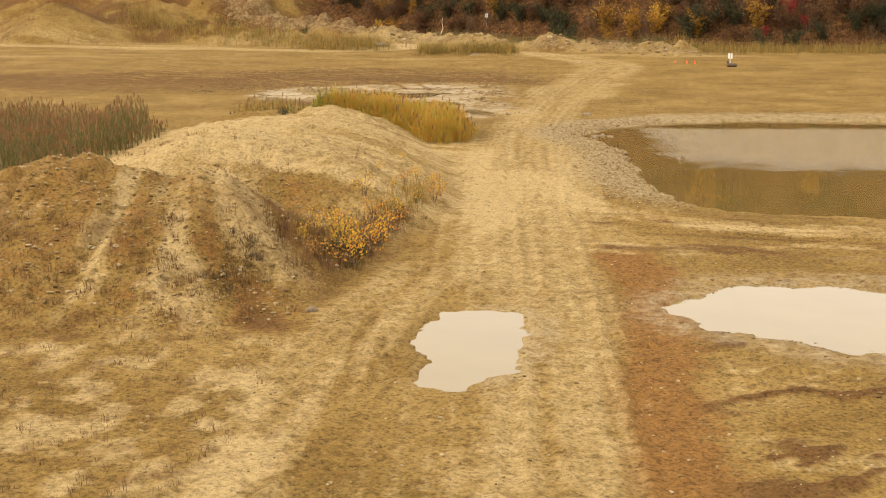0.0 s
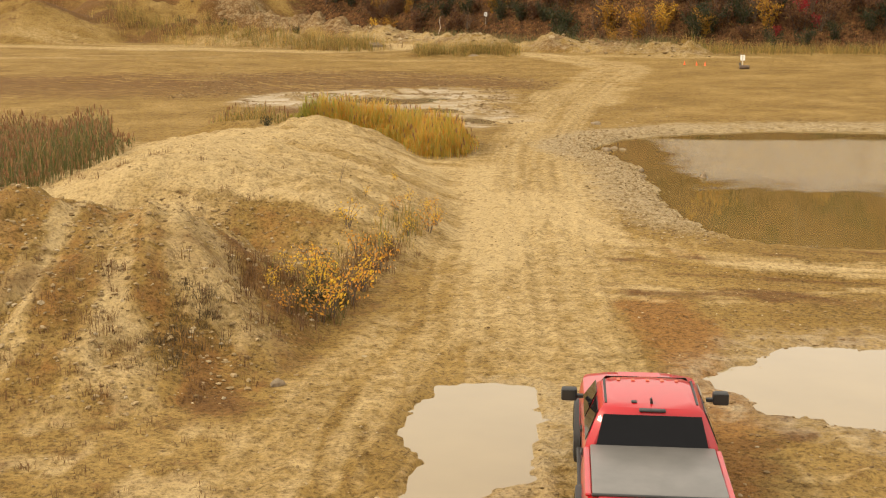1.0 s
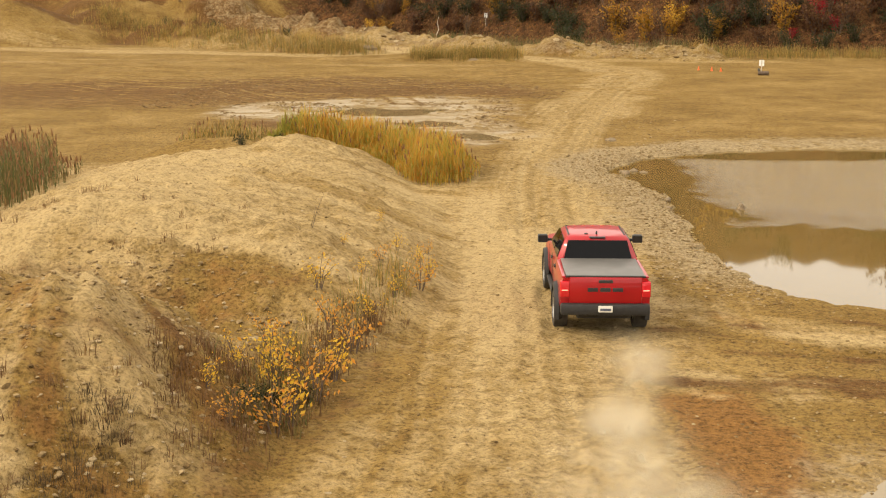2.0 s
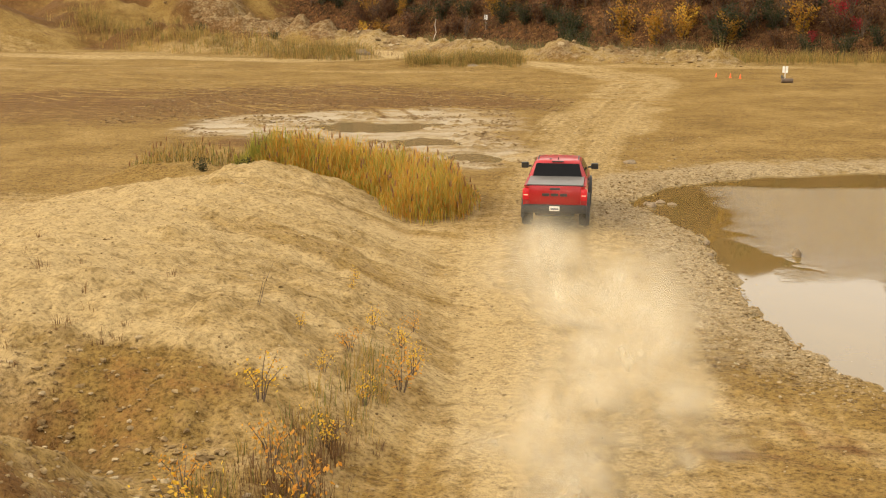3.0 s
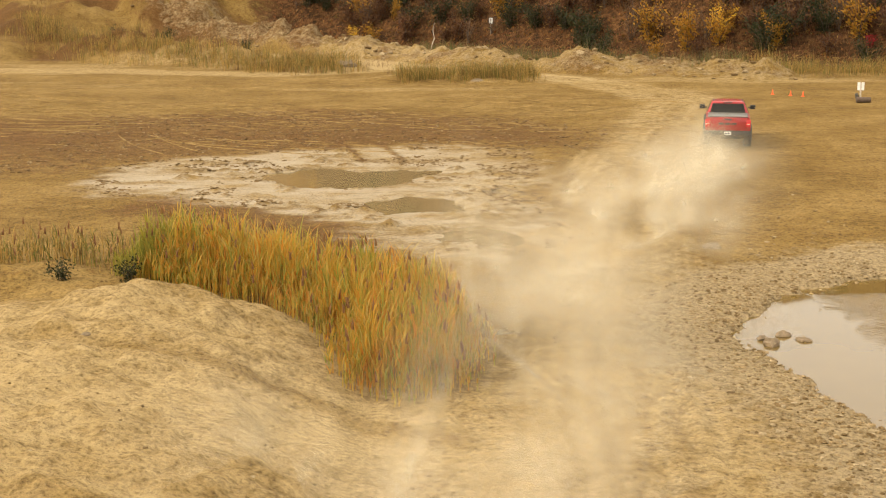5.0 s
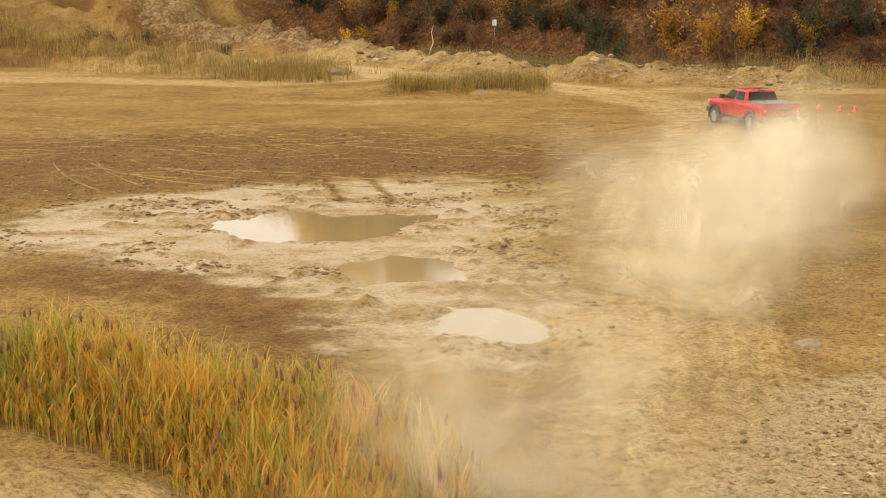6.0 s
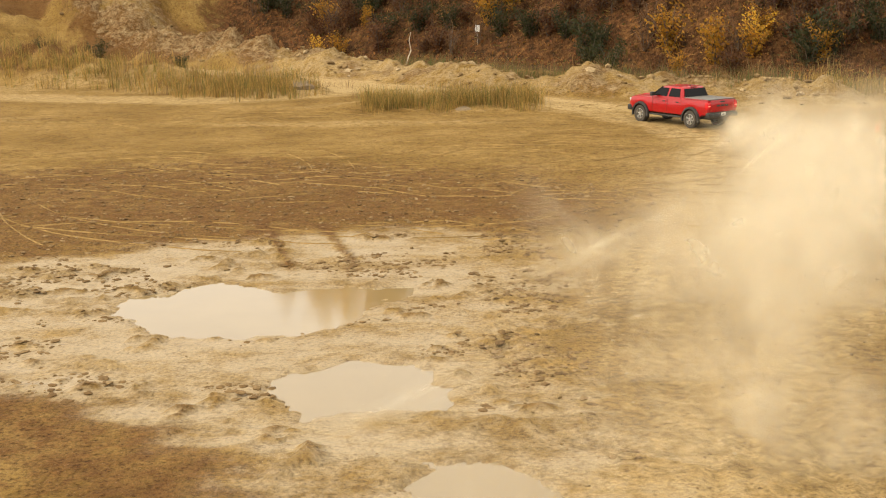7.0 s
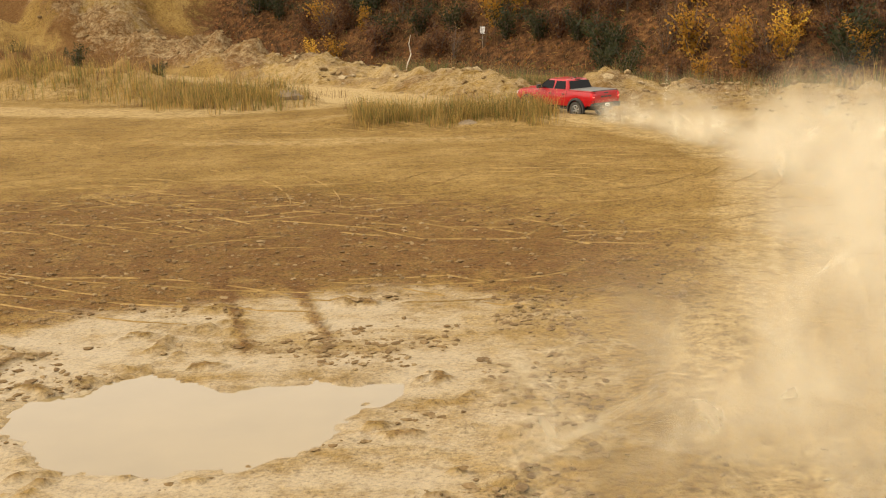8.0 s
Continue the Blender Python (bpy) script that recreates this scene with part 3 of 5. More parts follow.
    dark = dark + 0.30 * toe * step(18, 13, y) * (1 + fbm(x * 0.8, y * 0.8, 3, 88)) + 0.45 * front * step(-7, -4, x) * step(0.05, 0.45, streaks)
    dark = dark + 0.5 * hollow * step(0.0, 0.4, fbm(x * 1.3, y * 1.3, 3, 112))
    shore = poly_distance(POND, x, y)
    gravel = 0.9 * step(3.4, 0.4, shore + 1.0 * wob) * step(15.5, 11.5, x) * step(19, 24, y) + 0.7 * step(4.5, 1.0, shore + wob) * step(36, 42, y)
    gravel = gravel + 0.4 * ridge
    dark = dark + 0.75 * ridge * step(-0.05, 0.3, fbm(x * 0.35, y * 0.35, 4, 104))
    gravel = gravel + 0.5 * step(1.3, 0.2, np.abs(poly_distance(PUDDLE_NEAR, x, y) + wob * 0.5)) * step(1.2, 2.2, x)
    mud = 0.85 * step(1.6, -0.8, poly_distance(MUD_AREA, x, y) + 1.6 * fbm(x * 0.5, y * 0.8, 4, 89))
    mud = mud * (0.8 + 0.75 * fbm(x * 0.7, y * 1.1, 4, 100)) * (1 - 0.45 * step(1.0, 4.5, x) * step(56, 60, y))
    mud = mud + 0.4 * step(1.8, 0.3, poly_distance(PUDDLE_SIDE, x, y) + wob) + 0.12 * step(0.9, 0.1, poly_distance(PUDDLE_NEAR, x, y) + wob)
    clod = step(0.03, 0.10, z) * step(0.4, 0.8, mud) * (poly_distance(MUD_AREA, x, y) < 2)
    dark = dark * (1 - step(0.35, 0.6, mud)) + 0.5 * clod
    mud = mud * (1 - 0.8 * clod)
    # a pair of short wheel marks in the mud
    for ax, ay, bx, by in ((-4.2, 76.4, -2.4, 69.0), (-2.15, 75.4, -0.75, 69.9)):
        d, s = line_distance([(ax, ay), (bx, by)], x, y)
        k = step(0.24, 0.08, d + 0.12 * fbm(x * 3, y * 3, 2, 105)) * (0.75 + 0.3 * fbm(x * 1.5, y * 1.5, 2, 113)) * step(77, 73, y)
        dark, mud = dark + 0.9 * k, mud * (1 - k)
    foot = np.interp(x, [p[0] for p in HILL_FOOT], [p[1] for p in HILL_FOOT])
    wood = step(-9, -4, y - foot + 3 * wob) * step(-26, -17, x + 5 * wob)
    tuft = step(4, 2.5, line_distance(TUFT_WEST, x, y)[0])
    dark = dark + 0.5 * tuft * step(-0.1, 0.4, fbm(x * 0.3, y * 0.3, 3, 90)) + 0.9 * step(-9, -18, x) * step(128, 136, y) * step(-0.3, 0.15, fbm(x * 0.17, y * 0.17, 5, 91))
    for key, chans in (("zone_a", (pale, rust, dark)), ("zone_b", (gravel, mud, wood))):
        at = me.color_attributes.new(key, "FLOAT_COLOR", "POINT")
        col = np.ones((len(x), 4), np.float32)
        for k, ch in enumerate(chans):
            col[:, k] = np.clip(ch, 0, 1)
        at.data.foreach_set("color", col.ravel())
    me.materials.append(M_GROUND)
    return tagged(new("ground", me), "ochre sand and gravel floor of an open quarry", "ground", kind="structure")


build_ground()


def track_ridges(name, lines, material, label):
    """Thin ragged ridges of soil pressed up beside tyres, draped over the ground."""
    verts, faces = [], []
    for line, width, seed in lines:
        p = np.array(line)
        along = np.gradient(p, axis=0)
        along /= np.linalg.norm(along, axis=1)[:, None] + 1e-9
        cross = np.stack([-along[:, 1], along[:, 0]], -1)
        run = np.arange(len(p)) * 0.45
        rag = vnoise(run, run * 0 + seed * 7.3, seed)
        w = width * np.clip(0.55 + 0.9 * rag, 0.0, 1.2)
        z = ground_z(p[:, 0], p[:, 1])
        base = len(verts)
        for i in range(len(p)):
            for k, up in ((-1, -0.02), (0, 0.022), (1, -0.02)):
                q = p[i] + cross[i] * k * (w[i] * 0.5 + 0.001)
                verts.append((q[0], q[1], z[i] + (up + 0.006 if w[i] > 0.015 else -0.05)))
        for i in range(len(p) - 1):
            for k in (0, 1):
                a = base + 3 * i + k
                faces.append((a, a + 1, a + 4, a + 3))
    return tagged(new(name, mesh_from(name, verts, faces, material)), label, "tracks", kind="stuff")


def build_tracks():
    ra = np.random.default_rng(92)
    far = []
    for k in range(110):
        rad = ra.uniform(7, 30)
        px, py = ra.uniform(-27, 15), ra.choice([ra.uniform(74, 92), ra.uniform(78, 110)])
        a = ra.choice([1, -1]) * math.pi / 2 + ra.normal(0, 0.55)
        half = min(ra.uniform(1.5, 6) / rad, 0.9)
        cx, cy = px - rad * math.cos(a), py - rad * math.sin(a)
        th = np.arange(a - half, a + half, 0.4 / rad)
        for off in (0, 1.72)[:1 + (k % 3 > 0)]:
            line = np.stack([cx + (rad + off) * np.cos(th), cy + (rad + off) * np.sin(th)], -1)
            if len(line) > 4:
                far.append((line, ra.uniform(0.05, 0.15), k))
    track_ridges("tyre_tracks", far, M_TRACK, "pale criss-crossing tyre tracks pressed into brown soil")


build_tracks()


def build_water(name, poly, level, material, label, category):
    cx, cy = sum(p[0] for p in poly) / len(poly), sum(p[1] for p in poly) / len(poly)
    grow = 1.0 if material == M_PUDDLE else 1.6
    bm = bmesh.new()
    ring = []
    for px, py in smooth_line(poly + [poly[0]], 1)[:-1]:
        d = Vector((px - cx, py - cy))
        d *= 1 + grow / d.length
        ring.append((cx + d.x, cy + d.y))
    top = [bm.verts.new((px, py, level)) for px, py in ring]
    low = [bm.verts.new((px, py, level - 0.9)) for px, py in ring]
    bm.faces.new(top)
    bm.faces.new(low[::-1])
    for i in range(len(ring)):
        j = (i + 1) % len(ring)
        bm.faces.new((top[i], low[i], low[j], top[j]))
    bmesh.ops.recalc_face_normals(bm, faces=bm.faces)
    return tagged(part(name, bm, material), label, category, kind="structure")


build_water("water_near", PUDDLE_NEAR, -0.03, M_PUDDLE, "shallow milky rain puddle on the sandy track", "puddle")
build_water("water_side", PUDDLE_SIDE, -0.03, M_PUDDLE, "wide shallow milky puddle with torn muddy rim", "puddle")
build_water("water_mud_west", MUD_WEST, -0.035, M_PUDDLE, "broad shallow puddle in churned grey mud", "puddle")
build_water("water_mud_mid", MUD_MID, -0.035, M_PUDDLE, "shallow puddle in churned grey mud", "puddle")
build_water("water_mud_east", MUD_EAST, -0.035, M_PUDDLE, "small shallow puddle beside the reeds and track", "puddle")
build_water("water_pond", POND, -0.16, M_POND, "brown rippled quarry pond with gravel shore", "pond")


# ---------------------------------------------------------------- pickup truck
M_PAINT = plain("red_paint", (0.34, 0.0022, 0.006), 0.35, vary=0.08, scale=2, coat=0.55, spec=0.3)
M_GLASS = plain("tinted_glass", (0.006, 0.006, 0.007), 0.05, vary=0.1, spec=0.12)
M_PLASTIC = plain("black_plastic", (0.022, 0.021, 0.02), 0.6, vary=0.3, scale=8)
M_COVER = plain("bed_cover_vinyl", (0.13, 0.122, 0.112), 0.45, vary=0.12, scale=3)
M_RUBBER = plain("dusty_tyre_rubber", (0.05, 0.043, 0.034), 0.9, vary=0.4, scale=7, bumpy=0.3)
M_RIM = plain("wheel_alloy", (0.55, 0.54, 0.52), 0.35, 0.8, vary=0.1)
M_CHASSIS = plain("dark_chassis", (0.03, 0.027, 0.022), 0.9, vary=0.3)
M_PLATE = plain("plate_white", (0.75, 0.73, 0.66), 0.5, vary=0.06)
M_PLATE_INK = plain("plate_ink", (0.07, 0.08, 0.12), 0.6)
M_AMBER = plain("amber_lens", (0.42, 0.06, 0.012), 0.3)


def lamp_material(name, colour, strength):
    mat, nt, b = shader(name, 0.2)
    b.inputs["Base Color"].default_value = (*colour, 1)
    b.inputs["Emission Color"].default_value = (*colour, 1)
    b.inputs["Emission Strength"].default_value = strength
    return mat


M_TAIL = lamp_material("tail_lens", (0.45, 0.01, 0.015), 0.25)
M_TAIL_BAR = lamp_material("tail_glow", (1.0, 0.25, 0.18), 1.6)
AXLE, TREAD, WHEEL_R = 1.845, 0.92, 0.445


def arch(y):
    """Height of the sill line along the truck: it rises over the wheels."""
    z = 0.62
    for a in (-AXLE, AXLE):
        d = abs(y - a)
        if d < 0.60:
            z = max(z, 0.36 + math.sqrt(0.61 ** 2 - d * d))
    return z


def build_body():
    bm = bmesh.new()
    stations = [-2.98, -2.92, -2.6] + [-AXLE + 0.60 * k / 5 for k in range(-5, 6)] + [-1.15, -0.6, 0.0, 0.6, 1.0] + [AXLE + 0.60 * k / 5 for k in range(-5, 6)] + [2.6, 2.78, 2.84]
    rings = []
    for y in sorted(set(round(s, 3) for s in stations)):
        w = 0.995
        if y > 2.3:
            w = 0.995 - 0.13 * ((y - 2.3) / 0.54) ** 2
        if -1.15 < y < 1.05:
            w = 0.975
        top = 1.44 if y < -1.14 else 1.40 if y < 1.0 else 1.36 - 0.07 * max(0, (y - 1.6) / 1.2) - 0.10 * max(0, (y - 2.6) / 0.24)
        low = min(arch(y), top - 0.2)
        if y > 2.5:
            low = 0.62 + 0.1
        if y < -2.55:
            low = 0.72
        crown = 0.045 if y > 1.0 else 0.0
        rings.append([(-w * 0.97, y, low), (-w, y, low + 0.12), (-w * 1.012, y, (low + top) / 2), (-w * 0.985, y, top - 0.13), (-w * 0.945, y, top - 0.02), (-w * 0.86, y, top), (-w * 0.5, y, top + crown),
                      (w * 0.5, y, top + crown), (w * 0.86, y, top), (w * 0.945, y, top - 0.02), (w * 0.985, y, top - 0.13), (w * 1.012, y, (low + top) / 2), (w, y, low + 0.12), (w * 0.97, y, low)])
    return loft(bm, rings)


def build_cab():
    bm = bmesh.new()
    rings = []
    for z, y0, y1, w in ((1.36, -1.20, 1.28, 0.955), (1.45, -1.19, 1.16, 0.945), (1.72, -1.08, 0.80, 0.835), (1.90, -1.00, 0.58, 0.755), (1.965, -0.93, 0.44, 0.69), (1.985, -0.75, 0.25, 0.56)):
        c = 0.10
        rings.append([(-w, y0 + c, z), (-w + c, y0, z), (0, y0 - 0.02, z), (w - c, y0, z), (w, y0 + c, z), (w, (y0 + y1) / 2, z), (w, y1 - 2 * c, z), (w - 1.6 * c, y1, z), (0, y1 + 0.05, z), (-w + 1.6 * c, y1, z), (-w, y1 - 2 * c, z), (-w, (y0 + y1) / 2, z)])
    return loft(bm, rings)


def slab(bm, corners, thick):
    """A thin plate over four corners, thickened along its normal."""
    a, b, c, d = [Vector(p) for p in corners]
    n = (b - a).cross(c - a).normalized() * thick
    loft(bm, [[a, b, c, d], [p + n for p in (a, b, c, d)]])
    return bm


def ring_arch(bm, side, y0):
    inner, outer = 0.52, 0.635
    rows = []
    for k in range(13):
        a = math.radians(-12 + 204 * k / 12)
        ca, sa = math.cos(a), math.sin(a)
        ring = []
        for r, x in ((inner, 0.90), (outer, 0.985), (outer - 0.02, 1.085), (inner, 1.095)):
            ring.append((side * x, y0 + r * ca, 0.45 + r * sa))
        rows.append(ring)
    return loft(bm, rows)


def build_wheel(truck, side, y0):
    hub = new("wheel")
    hub.parent = truck
    prof = [(0.27, 0.150), (0.36, 0.165), (0.425, 0.150), (0.445, 0.10), (0.445, -0.10), (0.425, -0.150), (0.36, -0.165), (0.27, -0.150)]
    bm = bmesh.new()
    rows = []
    n = 32
    for k in range(n):
        a = 2 * math.pi * k / n
        tread = 0.012 if k % 2 else 0.0
        rows.append([(x, (r - (tread if r > 0.43 else 0)) * math.cos(a), (r - (tread if r > 0.43 else 0)) * math.sin(a)) for r, x in prof])
    loft(bm, rows + [rows[0]], cap=False)
    bmesh.ops.remove_doubles(bm, verts=bm.verts, dist=1e-5)
    smooth(part("tyre", bm, M_RUBBER, hub))
    bm = bmesh.new()
    rows = []
    for k in range(n):
        a = 2 * math.pi * k / n
        rows.append([(x, r * math.cos(a), r * math.sin(a)) for r, x in ((0.275, side * 0.14), (0.245, side * 0.15), (0.225, side * 0.06), (0.225, -side * 0.1), (0.275, -side * 0.14))])
    loft(bm, rows + [rows[0]], cap=False)
    bmesh.ops.remove_doubles(bm, verts=bm.verts, dist=1e-5)
    for k in range(6):
        a = 2 * math.pi * k / 6
        m = Matrix.Rotation(a, 4, "X")
        b2 = bmesh.new()
        box(b2, min(side * 0.07, side * 0.12), max(side * 0.07, side * 0.12), -0.03, 0.03, 0.03, 0.235, 0.008, 1)
        b2.transform(m)
        me = bpy.data.meshes.new("tmp")
        b2.to_mesh(me)
        b2.free()
        bm.from_mesh(me)
        bpy.data.meshes.remove(me)
    bmesh.ops.create_cone(bm, cap_ends=True, segments=16, radius1=0.06, radius2=0.05, depth=0.08, matrix=Matrix.Translation((side * 0.10, 0, 0)) @ Matrix.Rotation(math.pi / 2, 4, "Y"))
    smooth(part("rim", bm, M_RIM, hub, "silver alloy rim"))
    bm = bmesh.new()
    bmesh.ops.create_cone(bm, cap_ends=True, segments=24, radius1=0.225, radius2=0.225, depth=0.04, matrix=Matrix.Translation((side * 0.0, 0, 0)) @ Matrix.Rotation(math.pi / 2, 4, "Y"))
    part("brake_disc", bm, M_CHASSIS, hub)
    hub.location = (side * TREAD, y0, WHEEL_R)
    return hub


def build_truck():
    truck = tagged(new("pickup_truck"), "glossy red crew-cab pickup truck with black flares, driving fast", "truck")
    smooth(part("body", build_body(), M_PAINT, truck), 35)
    smooth(part("cab", build_cab(), M_PAINT, truck), 30)
    bm = bmesh.new()
    box(bm, -0.62, 0.62, -2.85, 2.6, 0.46, 0.95, 0.04)
    part("chassis", bm, M_CHASSIS, truck, "dark underbody")
    for y0 in (-AXLE, AXLE):
        bm = bmesh.new()
        bmesh.ops.create_cone(bm, cap_ends=True, segments=12, radius1=0.06, radius2=0.06, depth=1.7, matrix=Matrix.Translation((0, y0, WHEEL_R)) @ Matrix.Rotation(math.pi / 2, 4, "Y"))
        part("axle", bm, M_CHASSIS, truck)
    for side in (-1, 1):
        for y0 in (-AXLE, AXLE):
            smooth(part("fender_flare", ring_arch(bmesh.new(), side, y0), M_PLASTIC, truck, "black plastic flare"), 50)
        # side windows lie on the leaning cab side
        for ya, yb, yc, yd in ((-1.0, -0.16, -0.20, -0.86), (-0.06, 0.98, 0.52, -0.06)):
            bm = bmesh.new()
            pts = [(side * 0.944, ya, 1.47), (side * 0.944, yb, 1.47), (side * 0.772, yc, 1.88), (side * 0.772, yd, 1.88)]
            slab(bm, pts if side > 0 else pts[::-1], 0.012)
            part("side_window", bm, M_GLASS, truck, "dark tinted glass")
        bm = bmesh.new()
        box(bm, min(side * 0.96, side * 1.13), max(side * 0.96, side * 1.13), 0.72, 0.80, 1.50, 1.56, 0.01, 1)
        arm = part("mirror_arm", bm, M_PLASTIC, truck)
        bm = bmesh.new()
        box(bm, min(side * 1.06, side * 1.31), max(side * 1.06, side * 1.31), 0.68, 0.86, 1.46, 1.66, 0.035)
        smooth(part("mirror_housing", bm, M_PLASTIC, arm, "black door mirror"))
        bm = bmesh.new()
        box(bm, min(side * 1.08, side * 1.29), max(side * 1.08, side * 1.29), 0.672, 0.678, 1.48, 1.64)
        part("mirror_glass", bm, plain("mirror_smoke", (0.03, 0.03, 0.03), 0.08, vary=0.02), arm)
        for y0 in (-0.95, 0.02):
            bm = bmesh.new()
            box(bm, min(side * 0.975, side * 1.015), max(side * 0.975, side * 1.015), y0, y0 + 0.2, 1.20, 1.25, 0.012, 2)
            part("door_handle", bm, M_PLASTIC, truck)
        for y0 in (-1.12, -0.12, 0.98):
            bm = bmesh.new()
            box(bm, min(side * 0.985, side * 0.993), max(side * 0.985, side * 0.993), y0, y0 + 0.012, 0.72, 1.38)
            part("door_gap", bm, M_CHASSIS, truck)
        bm = bmesh.new()
        box(bm, min(side * 0.92, side * 1.04), max(side * 0.92, side * 1.04), -1.12, 1.12, 0.46, 0.54, 0.025)
        part("running_board", bm, M_PLASTIC, truck)
        bm = bmesh.new()
        box(bm, min(side * 0.80, side * 1.012), max(side * 0.80, side * 1.012), -3.03, -2.83, 1.00, 1.36, 0.03)
        lens = smooth(part("tail_light", bm, M_TAIL, truck, "red tail light"))
        bm = bmesh.new()
        box(bm, min(side * 0.84, side * 0.98), max(side * 0.84, side * 0.98), -3.042, -3.02, 1.15, 1.175)
        part("light_bar", bm, M_TAIL_BAR, lens)
        bm = bmesh.new()
        box(bm, min(side * 0.885, side * 0.975), max(side * 0.885, side * 0.975), -2.94, -1.24, 1.42, 1.465, 0.02)
        part("bed_rail", bm, M_PAINT, truck)
        bm = bmesh.new()
        box(bm, min(side * 0.60, side * 0.88), max(side * 0.60, side * 0.88), 2.70, 2.86, 1.02, 1.20, 0.03)
        part("headlight", bm, plain("headlight_lens", (0.6, 0.6, 0.58), 0.1), truck)
        bm = bmesh.new()
        box(bm, side * 0.66 - 0.018, side * 0.66 + 0.018, -0.78, 0.3, 1.966, 1.985, 0.005, 1)
        part("roof_ditch", bm, M_PLASTIC, truck)
    bm = bmesh.new()
    box(bm, -0.81, 0.81, -3.03, -2.93, 0.86, 1.455, 0.025)
    gate = smooth(part("tailgate", bm, M_PAINT, truck))
    bm = bmesh.new()
    box(bm, -0.16, 0.16, -3.045, -3.02, 1.33, 1.40, 0.01, 1)
    part("gate_handle", bm, M_PLASTIC, gate)
    for k in range(3):
        bm = bmesh.new()
        x0 = -0.40 + 0.28 * k
        box(bm, x0, x0 + 0.23, -3.045, -3.02, 1.13, 1.22, 0.008, 1)
        part("emblem_bar", bm, M_PLASTIC, gate, "black emblem shape")
    bm = bmesh.new()
    box(bm, -1.0, 1.0, -3.12, -2.86, 0.60, 0.86, 0.05)
    bumper = smooth(part("rear_bumper", bm, M_PLASTIC, truck, "black rear bumper"))
    bm = bmesh.new()
    box(bm, -0.16, 0.16, -3.135, -3.115, 0.68, 0.83, 0.008, 1)
    plate = part("number_plate", bm, M_PLATE, bumper, "white plate with dark bars")
    bm = bmesh.new()
    box(bm, -0.12, 0.12, -3.142, -3.132, 0.72, 0.77)
    bar = part("rear_bumper_step", bm, M_PLATE_INK, bumper)
    bar.name = "plate_bar"
    bm = bmesh.new()
    box(bm, -0.885, 0.885, -2.97, -1.23, 1.455, 1.495, 0.018)
    cover = smooth(part("bed_cover", bm, M_COVER, truck, "dark grey soft bed cover"))
    bm = bmesh.new()
    box(bm, -0.895, 0.895, -2.995, -2.955, 1.445, 1.488, 0.012, 1)
    part("cover_edge", bm, M_PLASTIC, cover)
    bm = bmesh.new()
    slab(bm, [(-0.80, -1.212, 1.47), (0.80, -1.212, 1.47), (0.70, -1.035, 1.885), (-0.70, -1.035, 1.885)], 0.014)
    part("rear_window", bm, M_GLASS, truck, "black tinted rear window")
    bm = bmesh.new()
    slab(bm, [(0.84, 1.185, 1.46), (-0.84, 1.185, 1.46), (-0.62, 0.625, 1.91), (0.62, 0.625, 1.91)], 0.014)
    part("windshield", bm, M_GLASS, truck)
    bm = bmesh.new()
    box(bm, -0.19, 0.19, -1.03, -0.94, 1.925, 1.965, 0.012, 1)
    part("brake_light", bm, M_PLASTIC, truck, "black high-mounted lamp housing")
    bm = bmesh.new()
    loft(bm, [[(-0.02, -0.80, 1.98), (0.02, -0.80, 1.98), (0.02, -0.62, 1.98), (-0.02, -0.62, 1.98)], [(-0.008, -0.80, 2.06), (0.008, -0.80, 2.06), (0.008, -0.74, 2.06), (-0.008, -0.74, 2.06)]])
    part("antenna_fin", bm, M_PLASTIC, truck)
    bm = bmesh.new()
    box(bm, -0.29, -0.21, -0.80, -0.72, 1.98, 2.005, 0.008, 1)
    part("roof_sensor", bm, M_PLASTIC, truck)
    for k in range(5):
        bm = bmesh.new()
        x0 = -0.44 + 0.22 * k
        box(bm, x0 - 0.028, x0 + 0.028, 0.20, 0.30, 1.982, 2.0, 0.008, 1)
        part("roof_marker", bm, M_AMBER, truck, "small dark amber roof marker")
    bm = bmesh.new()
    box(bm, -0.80, 0.80, 2.74, 2.885, 0.86, 1.20, 0.04)
    part("grille", bm, M_PLASTIC, truck)
    bm = bmesh.new()
    box(bm, -0.96, 0.96, 2.62, 2.95, 0.56, 0.86, 0.06)
    part("front_bumper", bm, M_PLASTIC, truck)
    bm = bmesh.new()
    box(bm, -0.36, 0.36, 1.5, 2.4, 1.385, 1.425, 0.018)
    part("hood_scoop", bm, M_PAINT, truck)
    wheels = [build_wheel(truck, s, y) for s in (-1, 1) for y in (-AXLE, AXLE)]
    return truck, wheels


TRUCK, WHEELS = build_truck()
# seconds, x, y, heading in degrees to the right of +y, nose-up tilt
DRIVE = [
    (0.0, 1.75, -18.6, 8, 0), (0.6, 3.2, -8.3, 7, 0.4), (1.0, 4.1, -0.6, 5, 0.6), (1.5, 4.68, 8.9, 2, 0.4), (1.7, 4.7, 13.2, 0.5, 0.3),
    (2.8, 4.42, 34.8, 4, 0), (3.0, 4.95, 39.3, 7, 0), (3.5, 6.45, 47.8, 14.5, 0), (4.0, 9.35, 59.3, 21, 0), (4.2, 10.8, 62.7, 22, 0),
    (5.3, 15.4, 80.2, 3, 0), (5.5, 16.0, 83.2, -3, 0), (6.0, 16.4, 89.8, -16, 0), (6.5, 15.8, 95.7, -28, 0), (7.0, 14.2, 101.2, -33, 0), (7.5, 11.6, 106.9, -35, 0), (8.0, 8.5, 112.2, -39, 0),
]


def drive_at(t):
    ts = [r[0] for r in DRIVE]
    return [float(np.interp(t, ts, [r[k] for r in DRIVE])) for k in (1, 2, 3)]


